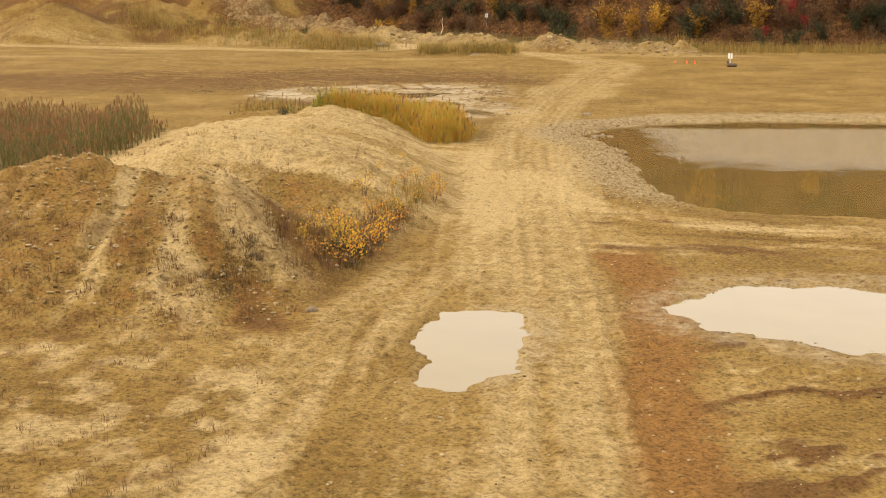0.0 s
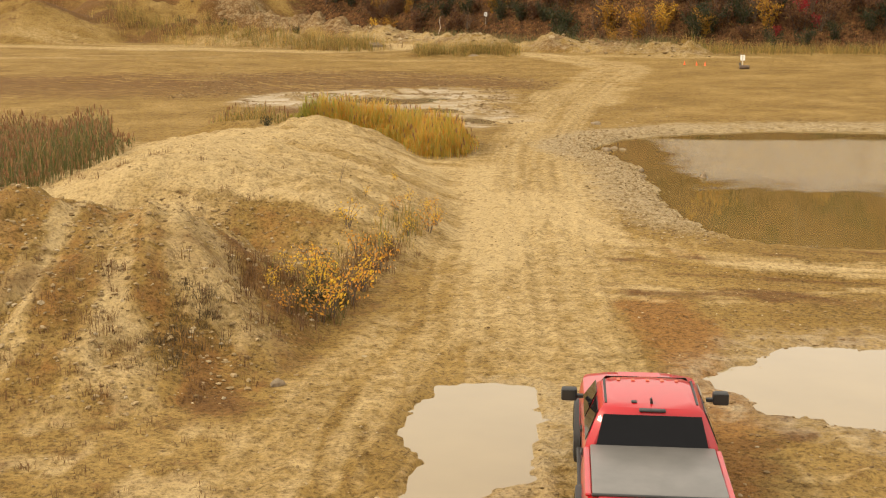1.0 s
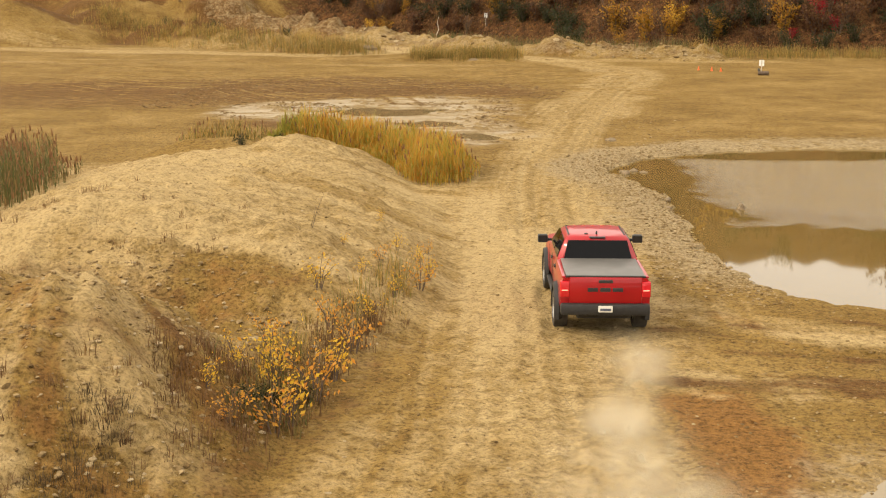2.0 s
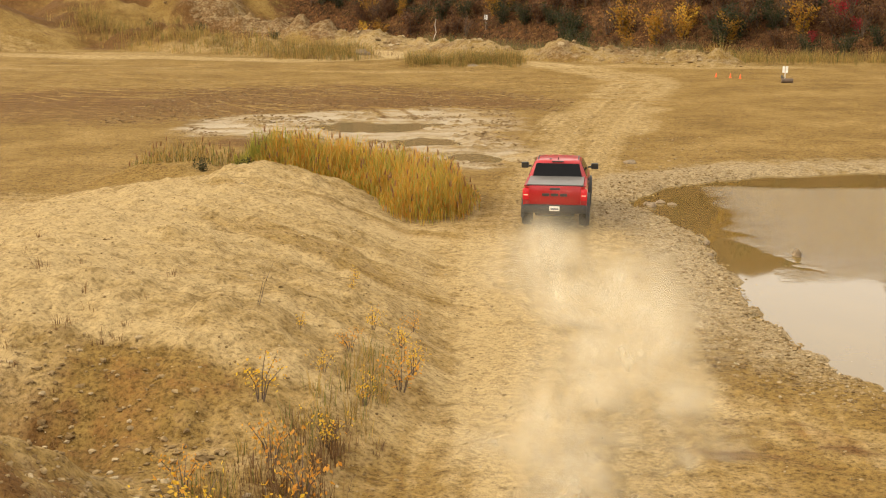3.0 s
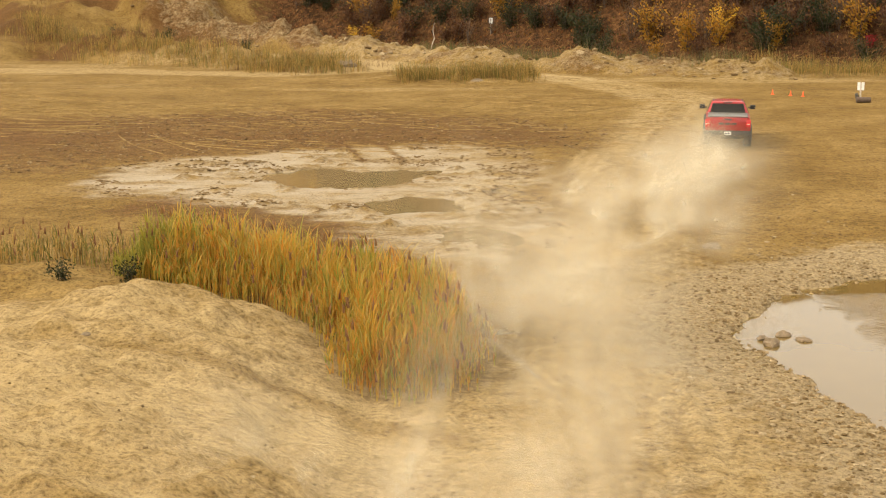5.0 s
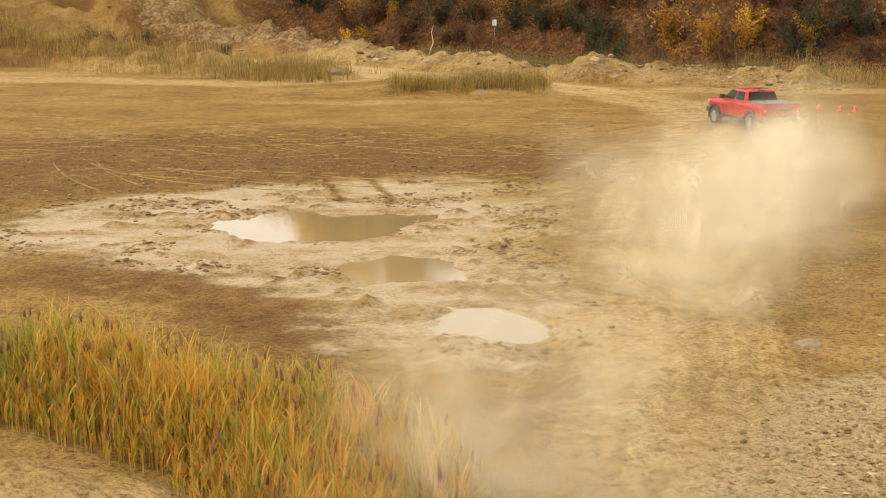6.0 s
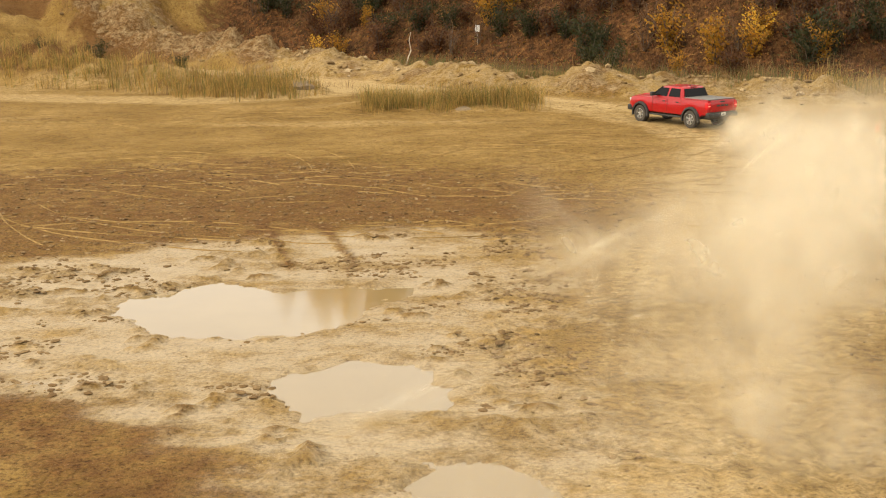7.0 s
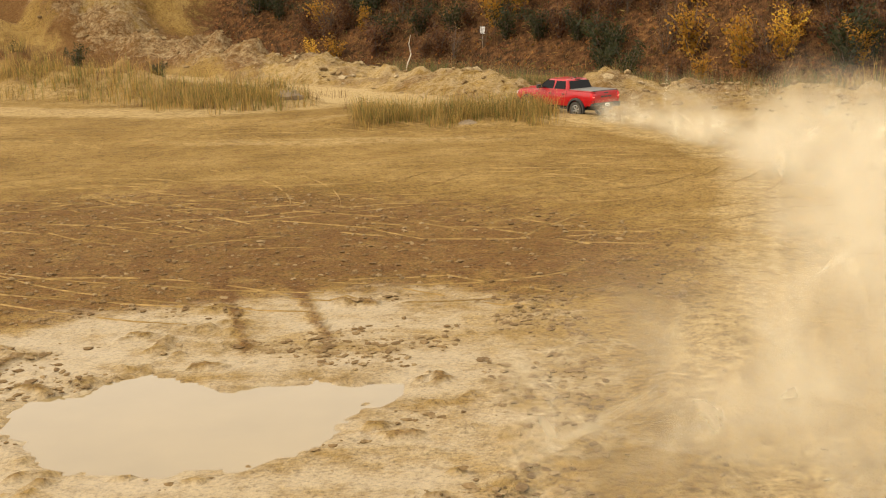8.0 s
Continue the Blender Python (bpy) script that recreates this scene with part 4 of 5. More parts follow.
# ---------------------------------------------------------------- dust behind the wheels
def dust_mesh(seed, radius, count, sprite, material):
    rng = np.random.default_rng(seed)
    me = bpy.data.meshes.new("dust_cloud")
    verts, faces, uvs = [], [], []
    for k in range(count):
        c = rng.normal(0, 0.42, 3) * radius
        c[2] *= 0.55
        a = Vector(rng.normal(0, 1, 3)).normalized()
        b = a.orthogonal().normalized()
        q = a.cross(b)
        s = sprite * rng.uniform(0.6, 1.25)
        base = len(verts)
        for u, v in ((-1, -1), (1, -1), (1, 1), (-1, 1)):
            verts.append(Vector(c) + (b * u + q * v) * s)
            uvs.append((u, v))
        faces.append((base, base + 1, base + 2, base + 3))
    me.from_pydata([tuple(v) for v in verts], [], faces)
    layer = me.uv_layers.new(name="UVMap")
    for loop, uv in zip(me.loops, uvs):
        layer.data[loop.index].uv = uv
    me.materials.append(material)
    return me


DUST_ROWS = []


def build_dust():
    rng = random.Random(5)
    shapes = {
        "small": [dust_mesh(k, 0.8, 6, 1.0, M_DUST) for k in (1, 2, 3)],
        "large": [dust_mesh(k, 1.9, 7, 2.0, M_DUST) for k in (4, 5, 6)],
        "huge": [dust_mesh(k, 3.0, 8, 3.0, M_DUST) for k in (7, 8)],
        "haze": [dust_mesh(k, 3.6, 6, 3.6, M_HAZE) for k in (9, 10, 11)],
    }
    # size, distance behind the truck, height, delay, rise, life
    kinds = {"small": (0.8, 2.4, 0.45, 0.0, 0.18, 0.8), "large": (1.9, 3.3, 0.95, 0.12, 0.35, 1.0), "huge": (3.0, 5.8, 1.45, 0.4, 0.6, 1.5), "haze": (3.6, 6.0, 1.2, 0.5, 0.9, 2.6)}
    t = 1.05
    i = 0
    while t < 7.95:
        fast = 1 if t > 2.2 else 0.55
        late = t > 3.9
        x, y, h = drive_at(t)
        a = radians(h)
        puffs = ["small", "small"]
        if t > 2.0 or i % 2 == 0:
            puffs.append("large")
        if (t > 2.3 and i % 4 == 0) or (late and i % 2 == 0):
            puffs.append("huge")
        if t > 1.9 and (i % 2 == 0 or t > 4.4):
            puffs.append("haze")
        for kind in puffs:
            size, behind, high, delay, rise, life = kinds[kind]
            puff = tagged(new("dust_cloud", rng.choice(shapes[kind])), "pale tan dust cloud thrown up behind the truck", "dust", group="dust clouds", kind="stuff")
            bx, by = x - behind * math.sin(a), y - behind * math.cos(a)
            lift = high * rng.uniform(0.7, 1.15) * fast * (1.35 if late and size > 2 else 1.0)
            side = rng.uniform(-0.9, 0.9) * (0.7 if kind == "small" else 1.0)
            px, py = bx + side * math.cos(a), by - side * math.sin(a)
            fx, fy = math.sin(a) * 0.5, math.cos(a) * 0.5
            wind = (-1.5 if kind == "haze" and not late else -0.7) + rng.uniform(-0.4, 0.4)
            spread = side * rng.uniform(0.5, 1.3)
            deep = -1.6 * size - 1.0
            spin = rng.uniform(0, 360)
            life *= rng.uniform(0.8, 1.25) * (1.4 if late and size > 1.5 else 1.0)
            t0 = t + delay
            rows = [(0.0, pose(px, py, deep, 0, 0, spin))]
            was = (0.0, 0.0, deep, 0.0)
            for now in ((t0, 0.0, deep, 0), (t0 + rise, 0.35, lift * 0.7, 8), (t0 + rise + 0.5 * life, 0.8, lift, 25), (t0 + rise + life, 1.0, lift * 0.5, 40), (t0 + rise + 2.2 * life, 1.05, -1.2 * size, 55), (99, 1.05, -1.3 * size, 60)):
                if now[0] > 7.93:
                    u = (8.0 - was[0]) / (now[0] - was[0])
                    now = tuple(p + (q - p) * u for p, q in zip(was, now))
                tt, k, zz, tw = now
                go = max(tt - t0, 0)
                rows.append((tt, pose(px + fx * k + (wind + spread * math.cos(a)) * go, py + fy * k + (0.1 - spread * math.sin(a)) * go, zz, 0, 0, spin + tw)))
                was = now
                if tt >= 7.999:
                    break
            DUST_ROWS.append((puff, rows))
        t += 0.15
        i += 1


build_dust()


# ---------------------------------------------------------------- plants
def blade(verts, faces, base, height, lean, width, turn, segs=3):
    """A tapering bent blade."""
    n0 = len(verts)
    dx, dy = math.cos(turn), math.sin(turn)
    for s in range(segs + 1):
        u = s / segs
        w = width * (1 - u) ** 0.7 * 0.5 + 0.002
        bend = lean * u * u
        cx, cy, cz = base[0] + dx * bend, base[1] + dy * bend, base[2] + height * u * (1 - 0.12 * abs(lean) / max(height, 0.1) * u)
        verts.append((cx - dy * w, cy + dx * w, cz))
        verts.append((cx + dy * w, cy - dx * w, cz))
    for s in range(segs):
        a = n0 + 2 * s
        faces.append((a, a + 1, a + 3, a + 2))


def in_poly(poly, n, rng, edge=0.0):
    """n random places inside an outline."""
    xs, ys = [p[0] for p in poly], [p[1] for p in poly]
    out = np.zeros((0, 2))
    while len(out) < n:
        q = np.stack([rng.uniform(min(xs), max(xs), 4 * n), rng.uniform(min(ys), max(ys), 4 * n)], -1)
        d = poly_distance(poly, q[:, 0], q[:, 1])
        out = np.concatenate([out, q[d < edge + rng.uniform(-0.5, 0.1, len(q))]])
    return out[:n]


def build_reeds(name, poly, stems, height, material, plume, label, seed, drop=0.0):
    rng = np.random.default_rng(seed)
    pts = in_poly(poly, stems, rng)
    z = ground_z(pts[:, 0], pts[:, 1])
    tall = 0.8 + 0.25 * fbm(pts[:, 0] * 0.5, pts[:, 1] * 0.5, 3, seed)
    edge = np.clip(-poly_distance(poly, pts[:, 0], pts[:, 1]) / 0.9, 0.35, 1)
    verts, faces, pv, pf = [], [], [], []
    for (x, y), zz, tt, ee in zip(pts, z, tall, edge):
        h = height * tt * ee * rng.uniform(0.7, 1.15)
        turn = rng.uniform(0, 6.28)
        blade(verts, faces, (x, y, zz - 0.05), h, rng.uniform(0.02, 0.18) * h, 0.022, turn)
        for k in range(3):
            b0 = rng.uniform(0.15, 0.75) * h
            blade(verts, faces, (x, y, zz + b0), h * rng.uniform(0.25, 0.42), rng.uniform(0.15, 0.4) * h * 0.7, 0.035, rng.uniform(0, 6.28))
        if rng.random() < plume:
            bl = rng.uniform(0, 6.28)
            for k in range(3):
                blade(pv, pf, (x + 0.08 * h * math.cos(turn), y + 0.08 * h * math.sin(turn), zz + h * 0.93), 0.24, 0.07, 0.06, bl + 2.1 * k, 2)
    ob = tagged(new(name, mesh_from(name, verts, faces, material)), label, "reeds", kind="stuff")
    if pv:
        head = new("seed_heads", mesh_from("seed_heads", pv, pf, M_PLUME))
        head.parent = ob
        tagged(head, "brown seed heads", kind="stuff")
    return ob


REEDS = [(-6.7, 45.6), (-4.6, 44.2), (-3.0, 43.0), (-1.4, 40.6), (-0.9, 37.9), (0.6, 37.1), (2.0, 38.2), (2.4, 41), (2.0, 43.8), (0.2, 45.4), (-2.2, 46.6), (-4.8, 48.0), (-6.5, 48.6)]
build_reeds("reed_bed", REEDS, 3300, 2.05, M_REED, 0.045, "golden dry reeds at the edge of the mud", 11)
build_reeds("green_reeds", [(-7.2, 45.6), (-4.8, 45.6), (-1.5, 45.0), (0.8, 44.6), (0.2, 46.0), (-2.2, 47.2), (-4.8, 48.6), (-7.4, 48.8)], 1300, 2.0, M_REED_GREEN, 0.06, "greener standing reeds along the back of the bed", 14)
build_reeds("cattail_bed", [(-22, 26), (-13.2, 22), (-11.2, 27), (-12.5, 36), (-20, 42), (-30, 44), (-32, 32)], 4500, 2.1, M_REED_DULL, 0.5, "green-brown cattails behind the heap", 12)
build_reeds("sparse_reeds", [(-11.5, 46), (-7.4, 46.0), (-6.0, 48.5), (-8, 51), (-12, 50)], 300, 1.35, M_STRAW, 0.1, "sparse dry reeds on bare soil", 13)


def build_grass(name, places, height, material, label, seed, blades=14, spread=0.22):
    rng = np.random.default_rng(seed)
    places = np.asarray(places)
    z = ground_z(places[:, 0], places[:, 1])
    verts, faces = [], []
    for (x, y), zz in zip(places, z):
        size = rng.uniform(0.5, 1.2)
        for k in range(blades):
            r, a = spread * size * math.sqrt(rng.random()), rng.uniform(0, 6.28)
            h = height * size * rng.uniform(0.5, 1.1)
            blade(verts, faces, (x + r * math.cos(a), y + r * math.sin(a), zz - 0.03), h, rng.uniform(0.1, 0.6) * h, 0.007 + 0.014 * height, a + rng.uniform(-0.6, 0.6), 2)
    return tagged(new(name, mesh_from(name, verts, faces, material)), label, "grass", kind="stuff")


rngp = np.random.default_rng(20)
tw = smooth_line([(-40, 144), (-27, 132), (-15, 123), (-8.6, 120.4)], 2)
lw = np.array(tw)[rngp.integers(0, len(tw), 620)] + rngp.normal(0, 1.5, (620, 2)) + np.array([0, -0.3])
build_grass("tall_grass", lw, 1.35, M_STRAW, "tall straw-coloured grass on a low bank", 21, 12, 0.5)
le = np.stack([rngp.uniform(-2.6, 7.6, 420), 109.3 + rngp.normal(0, 1.1, 420)], -1)
build_grass("tall_grass", le, 1.15, M_STRAW, "straw-coloured grass on a small island", 22, 12, 0.45)
fl = np.stack([rngp.uniform(24, 62, 900), 116 + rngp.normal(0, 1.8, 900)], -1)
build_grass("field_edge_grass", fl, 1.3, M_STRAW, "dry grass along the foot of the slope", 23, 8, 0.6)
fm = np.stack([rngp.uniform(-2, 24, 900), np.zeros(900)], -1)
fm[:, 1] = np.interp(fm[:, 0], [-2, 4, 13, 24], [140, 133, 124, 117]) + rngp.normal(0, 2.0, 900)
build_grass("weed_belt", fm, 1.3, M_REED_DULL, "green and brown weeds below the slope", 24, 9, 0.6)
wk = in_poly([(-12, 4), (-5, 3), (-3.2, 4), (-2.0, 8), (-1.0, 12), (0.1, 17), (-0.9, 17.5), (-2.2, 15.5), (-3.6, 12), (-6, 8.5), (-12, 8)], 190, rngp)
build_grass("dead_weeds", wk, 0.26, M_DEADWEED, "dead brown weeds at the foot of the heap", 25, 22, 0.26)
wl = in_poly([(-10, -9), (-3.2, -8), (-2.2, 0), (-3, 3.5), (-12, 4)], 300, rngp)
build_grass("dry_tufts", wl, 0.15, M_DEADWEED, "small dry tufts on trampled sand", 26, 14, 0.16)
wh = in_poly([(-13, 14), (-6, 12), (-3, 20), (-5, 24), (-12, 24)], 160, rngp)
build_grass("heap_weeds", wh[:70], 0.22, M_DEADWEED, "thin dead weeds on the spoil heap", 27, 14, 0.2)
ws = in_poly([(-3, 8.5), (-1.6, 12), (0.2, 18), (0.6, 21), (-0.4, 21), (-1.6, 17), (-3.4, 13)], 95, rngp)
build_grass("straw_tufts", ws, 0.5, M_STRAW, "straw and yellow weeds on the bank", 28, 14, 0.24)
wb = in_poly([(-3.6, 7.6), (-1.9, 8.2), (-0.9, 13), (-0.2, 16.5), (-1.4, 17), (-2.6, 14), (-4.4, 10.5)], 130, rngp)
build_grass("brown_weeds", wb, 0.45, M_DEADWEED, "matted brown and rusty weeds on the bank", 29, 16, 0.28)
wf = np.array(TUFT_WEST)[rngp.integers(0, len(TUFT_WEST), 260)] + rngp.normal(0, 2.6, (260, 2)) + np.array([-1, 1.5])
build_grass("bank_weeds", wf, 0.8, M_DEADWEED, "brown weeds on the far grassy bank", 30, 12, 0.6)
wp = np.stack([rngp.uniform(-70, -16, 900), rngp.uniform(128, 200, 900)], -1)
wp = wp[fbm(wp[:, 0] * 0.07, wp[:, 1] * 0.05, 3, 101) > 0.05]
build_grass("heap_scrub", wp, 1.0, M_DEADWEED, "brown scrub growing over old spoil heaps", 33, 16, 1.0)


wd = in_poly([(-5.3, 5.2), (-4.1, 5.0), (-3.6, 6.6), (-3.9, 8.2), (-4.8, 8.4), (-5.2, 7.0)], 85, rngp)
build_grass("dark_scrub", wd[:60], 0.2, M_SCRUB, "low blackish scrub on the flank of the heap", 34, 26, 0.26)
wg = in_poly([(-3.0, 9.4), (-1.6, 9.8), (-1.2, 12.4), (-2.2, 12.8)], 60, rngp)
build_grass("green_tufts", wg, 0.42, M_REED_DULL, "dark green grass at the foot of the bank", 35, 22, 0.24)


def shrub_meshes(seed, height, spread, leaves, leaf, stems=7, fill=0.35):
    """Stems and a crown of small leaves, gathered in clumps with gaps."""
    rng = np.random.default_rng(seed)
    bm = bmesh.new()
    tips = []
    for k in range(stems):
        a, l = rng.uniform(0, 6.28), rng.uniform(0.25, 1.0) * spread
        h = height * rng.uniform(0.55, 1.0)
        p = [(0.05 * math.cos(a), 0.05 * math.sin(a), -0.1), (0.35 * l * math.cos(a), 0.35 * l * math.sin(a), 0.5 * h), (l * math.cos(a), l * math.sin(a), h)]
        r = 0.012 * height + 0.004
        tube(bm, p, (r, r * 0.7, r * 0.25), 5)
        for f in np.linspace(fill, 1, 7):
            i = 1 if f > 0.5 else 0
            u = (f - 0.5 * i) / 0.5
            tips.append([p[i][c] + (p[i + 1][c] - p[i][c]) * u for c in range(3)])
    verts, faces = [], []
    for k in range(leaves):
        c = np.array(tips[rng.integers(0, len(tips))]) + rng.normal(0, 0.13 * spread + 0.03, 3)
        n = Vector(rng.normal(0, 1, 3)).normalized()
        b = n.orthogonal().normalized()
        q = n.cross(b)
        s = leaf * rng.uniform(0.6, 1.3)
        c = Vector(c)
        i = len(verts)
        verts += [c - b * s, c - q * s * 0.55, c + b * s, c + q * s * 0.55]
        faces.append((i, i + 1, i + 2, i + 3))
    return bm, verts, faces


def build_shrub(name, seed, height, spread, leaves, leaf, material, label, stems=7, fill=0.35, group=""):
    bm, verts, faces = shrub_meshes(seed, height, spread, leaves, leaf, stems, fill)
    top = tagged(new(name), label, "shrub", group=group)
    part("branchwork", bm, M_BARK, top)
    crown = new("crown", mesh_from("crown", verts, faces, material))
    crown.parent = top
    return top


def plant(model, x, y, scale, turn, sink=0.0):
    ob = copy_thing(model, pose(x, y, at_ground(x, y) - sink, 0, 0, turn))
    ob.scale = (scale, scale, scale)
    return ob


def build_bank_shrubs():
    rng = random.Random(31)
    models = [build_shrub("yellow_shrub", 50 + k, 1.1, 0.6, 120, 0.048, M_YELLOW if k != 1 else M_AUTUMN, "thin sapling with yellow and amber autumn leaves on the bank", 5, 0.45, "bank saplings") for k in range(3)]
    spots = [(-1.75, 10.2, 1.15), (-1.4, 11.6, 1.2), (-2.2, 11.4, 0.9), (-1.2, 13.0, 1.05), (-0.9, 14.6, 0.9), (-2.3, 13.4, 0.8), (-0.7, 16.4, 0.7), (-1.5, 15.6, 0.8), (-0.2, 18.2, 0.6), (-1.0, 18.8, 0.45), (0.4, 19.4, 0.8), (0.6, 20.4, 0.6), (0.3, 21.4, 0.55), (0.5, 23.2, 0.4), (-0.3, 22.2, 0.5), (-0.9, 26.0, 0.35), (-2.6, 9.2, 0.7), (-2.9, 11.6, 0.7), (-3.2, 10.2, 0.6), (-2.7, 14.6, 0.7), (-1.9, 17.2, 0.8), (-1.6, 20.4, 0.35), (-0.6, 20.2, 0.5), (-0.9, 24.4, 0.3), (-2.3, 12.6, 1.1), (-1.9, 9.6, 1.0)]
    for i, (x, y, s) in enumerate(spots):
        if i < 3:
            models[i].matrix_basis = pose(x, y, at_ground(x, y) - 0.03, 0, 0, 30 * i)
            models[i].scale = (s, s, s)
        else:
            plant(models[i % 3], x, y, s, rng.uniform(0, 360), 0.03)
    twig = build_shrub("bare_sapling", 60, 1.4, 0.25, 12, 0.03, M_DEADWEED, "thin bare sapling standing on the sand heap", 2, 0.6)
    twig.matrix_basis = pose(-2.44, 20.7, at_ground(-2.44, 20.7) - 0.03, 0, 14, 0)
    twig.scale = (0.5, 0.5, 0.85)
    dark = build_shrub("dark_shrub", 61, 0.7, 0.5, 420, 0.05, M_GREEN, "low dark green bush at the foot of the heap", 9, 0.2)
    dark.matrix_basis = pose(-2.15, 10.9, at_ground(-2.15, 10.9) - 0.03)
    dark.scale = (0.7, 0.7, 0.55)
    for x, y, s in ((-2.5, 10.4, 0.55), (-1.7, 11.6, 0.5), (-6.6, 45.4, 0.8), (-8.2, 45.2, 0.7)):
        plant(dark, x, y, s, rng.uniform(0, 360), 0.03)


build_bank_shrubs()


def build_hillside():
    rng = random.Random(40)
    kinds = {}
    for key, mat, label, h, sp, lv in (
            ("brown", M_BROWN, "russet-brown autumn shrub on the wooded slope", 2.6, 1.3, 700),
            ("green", M_GREEN, "dark green shrub on the wooded slope", 2.6, 1.4, 800),
            ("orange", M_ORANGE, "orange-yellow autumn shrub on the wooded slope", 3.0, 1.3, 750),
            ("yellow", M_YELLOW, "bright yellow autumn shrub below the slope", 3.2, 1.3, 700),
            ("red", M_RED, "crimson autumn shrub on the wooded slope", 2.2, 1.1, 520),
            ("bare", M_DEADWEED, "leafless brown brush on the slope", 2.4, 1.2, 260)):
        kinds[key] = [build_shrub(key + "_shrub", 70 + hash_of(key) + k, h, sp, lv, 0.11 if key != "bare" else 0.07, mat, label, 10, 0.2, "slope shrubs") for k in range(2)]
    wanted = []

    def put(key, x, y, size):
        wanted.append((key, x, y, size))
    # shrubs that stand out
    for key, x, y, s in (("orange", 6.6, 151.5, 1.25), ("orange", 8.6, 151.0, 1.3), ("yellow", 7.4, 153.5, 1.1), ("orange", 7.6, 155, 1.4), ("yellow", 25.4, 131, 1.0), ("orange", 26.4, 132, 0.9), ("brown", 23.5, 130, 0.9), ("orange", 19.5, 130.5, 0.75), ("brown", 18.3, 132, 0.75), ("brown", 28.2, 131, 0.9),
                         ("orange", -7.5, 158, 0.9), ("yellow", -9.5, 157, 0.7), ("orange", -5.0, 160, 0.9), ("green", -3, 157, 1.1), ("green", 0, 155, 1.2), ("green", 15, 134, 1.0), ("green", 13.5, 136, 1.0),
                         ("red", 40.5, 128, 1.1), ("red", 42.2, 129.5, 1.2), ("red", 46.5, 131, 1.3), ("red", 49.5, 131.5, 1.25), ("red", 41.5, 126, 0.8), ("red", 37, 126, 0.6), ("red", 52, 131, 1.1),
                         ("green", 36, 123, 0.9), ("green", 39.5, 123, 1.0), ("green", 43, 123.5, 0.9), ("green", 47, 124, 1.1), ("green", 50, 124, 0.9), ("green", 54, 127, 1.3), ("yellow", 53.5, 129, 0.6), ("yellow", 55.5, 130, 0.5),
                         ("brown", 56, 122, 1.0), ("green", -16.5, 127.6, 0.55), ("green", -30, 157, 0.8), ("green", -36, 160, 0.7)):
        put(key, x, y, s)
    for k in range(360):
        x = rng.uniform(-18, 64)
        up = rng.uniform(0.5, 15) if k < 290 else rng.uniform(16, 46)
        y = float(np.interp(x, [p[0] for p in HILL_FOOT], [p[1] for p in HILL_FOOT])) + up
        w = rng.random()
        key = "brown" if w < 0.42 else "bare" if w < 0.66 else "green" if w < 0.90 else "orange"
        put(key, x, y, rng.uniform(0.8, 1.45) * (1.0 if up < 16 else 2.0))
    # tall trees on the crest, seen only mirrored in the puddles
    for k in range(11):
        put("yellow" if k % 3 else "orange", -21 + 1.75 * k + rng.uniform(-0.6, 0.6), 203 + rng.uniform(-4, 4), rng.uniform(2.7, 4.0))
    zs = ground_z(np.array([w[1] for w in wanted]), np.array([w[2] for w in wanted]))
    used = set()
    for (key, x, y, size), z in zip(wanted, zs):
        ob = kinds[key][rng.randrange(2)]
        m = pose(x, y, float(z) - 0.12, 0, 0, rng.uniform(0, 360))
        if ob.name in used:
            ob = copy_thing(ob, m)
        else:
            used.add(ob.name)
            ob.matrix_basis = m
        ob.scale = (size, size, size)
    # leaf litter and brush between them
    rl = np.random.default_rng(43)
    for name, mat, label, count, size in (("leaf_litter", M_LITTER, "fallen russet and orange leaves on the slope", 9000, 0.13), ("pale_twigs", M_STRAW, "pale dead stalks and twigs on the slope", 2600, 0.16)):
        lx = rl.uniform(-20, 62, count)
        ly = np.interp(lx, [p[0] for p in HILL_FOOT], [p[1] for p in HILL_FOOT]) + rl.uniform(-3, 17, count)
        lz = ground_z(lx, ly) + rl.uniform(0.05, 0.7, count)
        d1, d2 = rl.normal(0, 1, (count, 3)), rl.normal(0, 1, (count, 3))
        d1 *= (size * rl.uniform(0.5, 1.4, count) / np.linalg.norm(d1, axis=1))[:, None]
        d2 *= (size * (0.7 if count > 5000 else 0.2) / np.linalg.norm(d2, axis=1))[:, None]
        if count < 5000:
            d1 *= 2.2
        c = np.stack([lx, ly, lz], -1)
        v = np.stack([c - d1, c - d2, c + d1, c + d2], 1).reshape(-1, 3)
        tagged(new(name, mesh_from(name, v, np.arange(4 * count).reshape(-1, 4), mat)), label, "litter", kind="stuff")
    n = 5200
    r2 = np.random.default_rng(41)
    q = np.stack([r2.uniform(-20, 66, n), np.zeros(n)], -1)
    q[:, 1] = np.interp(q[:, 0], [p[0] for p in HILL_FOOT], [p[1] for p in HILL_FOOT]) + r2.uniform(-2, 18, n)
    build_grass("slope_brush", q, 0.9, M_DEADWEED, "tangled dead brush covering the slope", 42, 8, 0.6)


def hash_of(word):
    return sum(ord(c) for c in word) % 50


build_hillside()


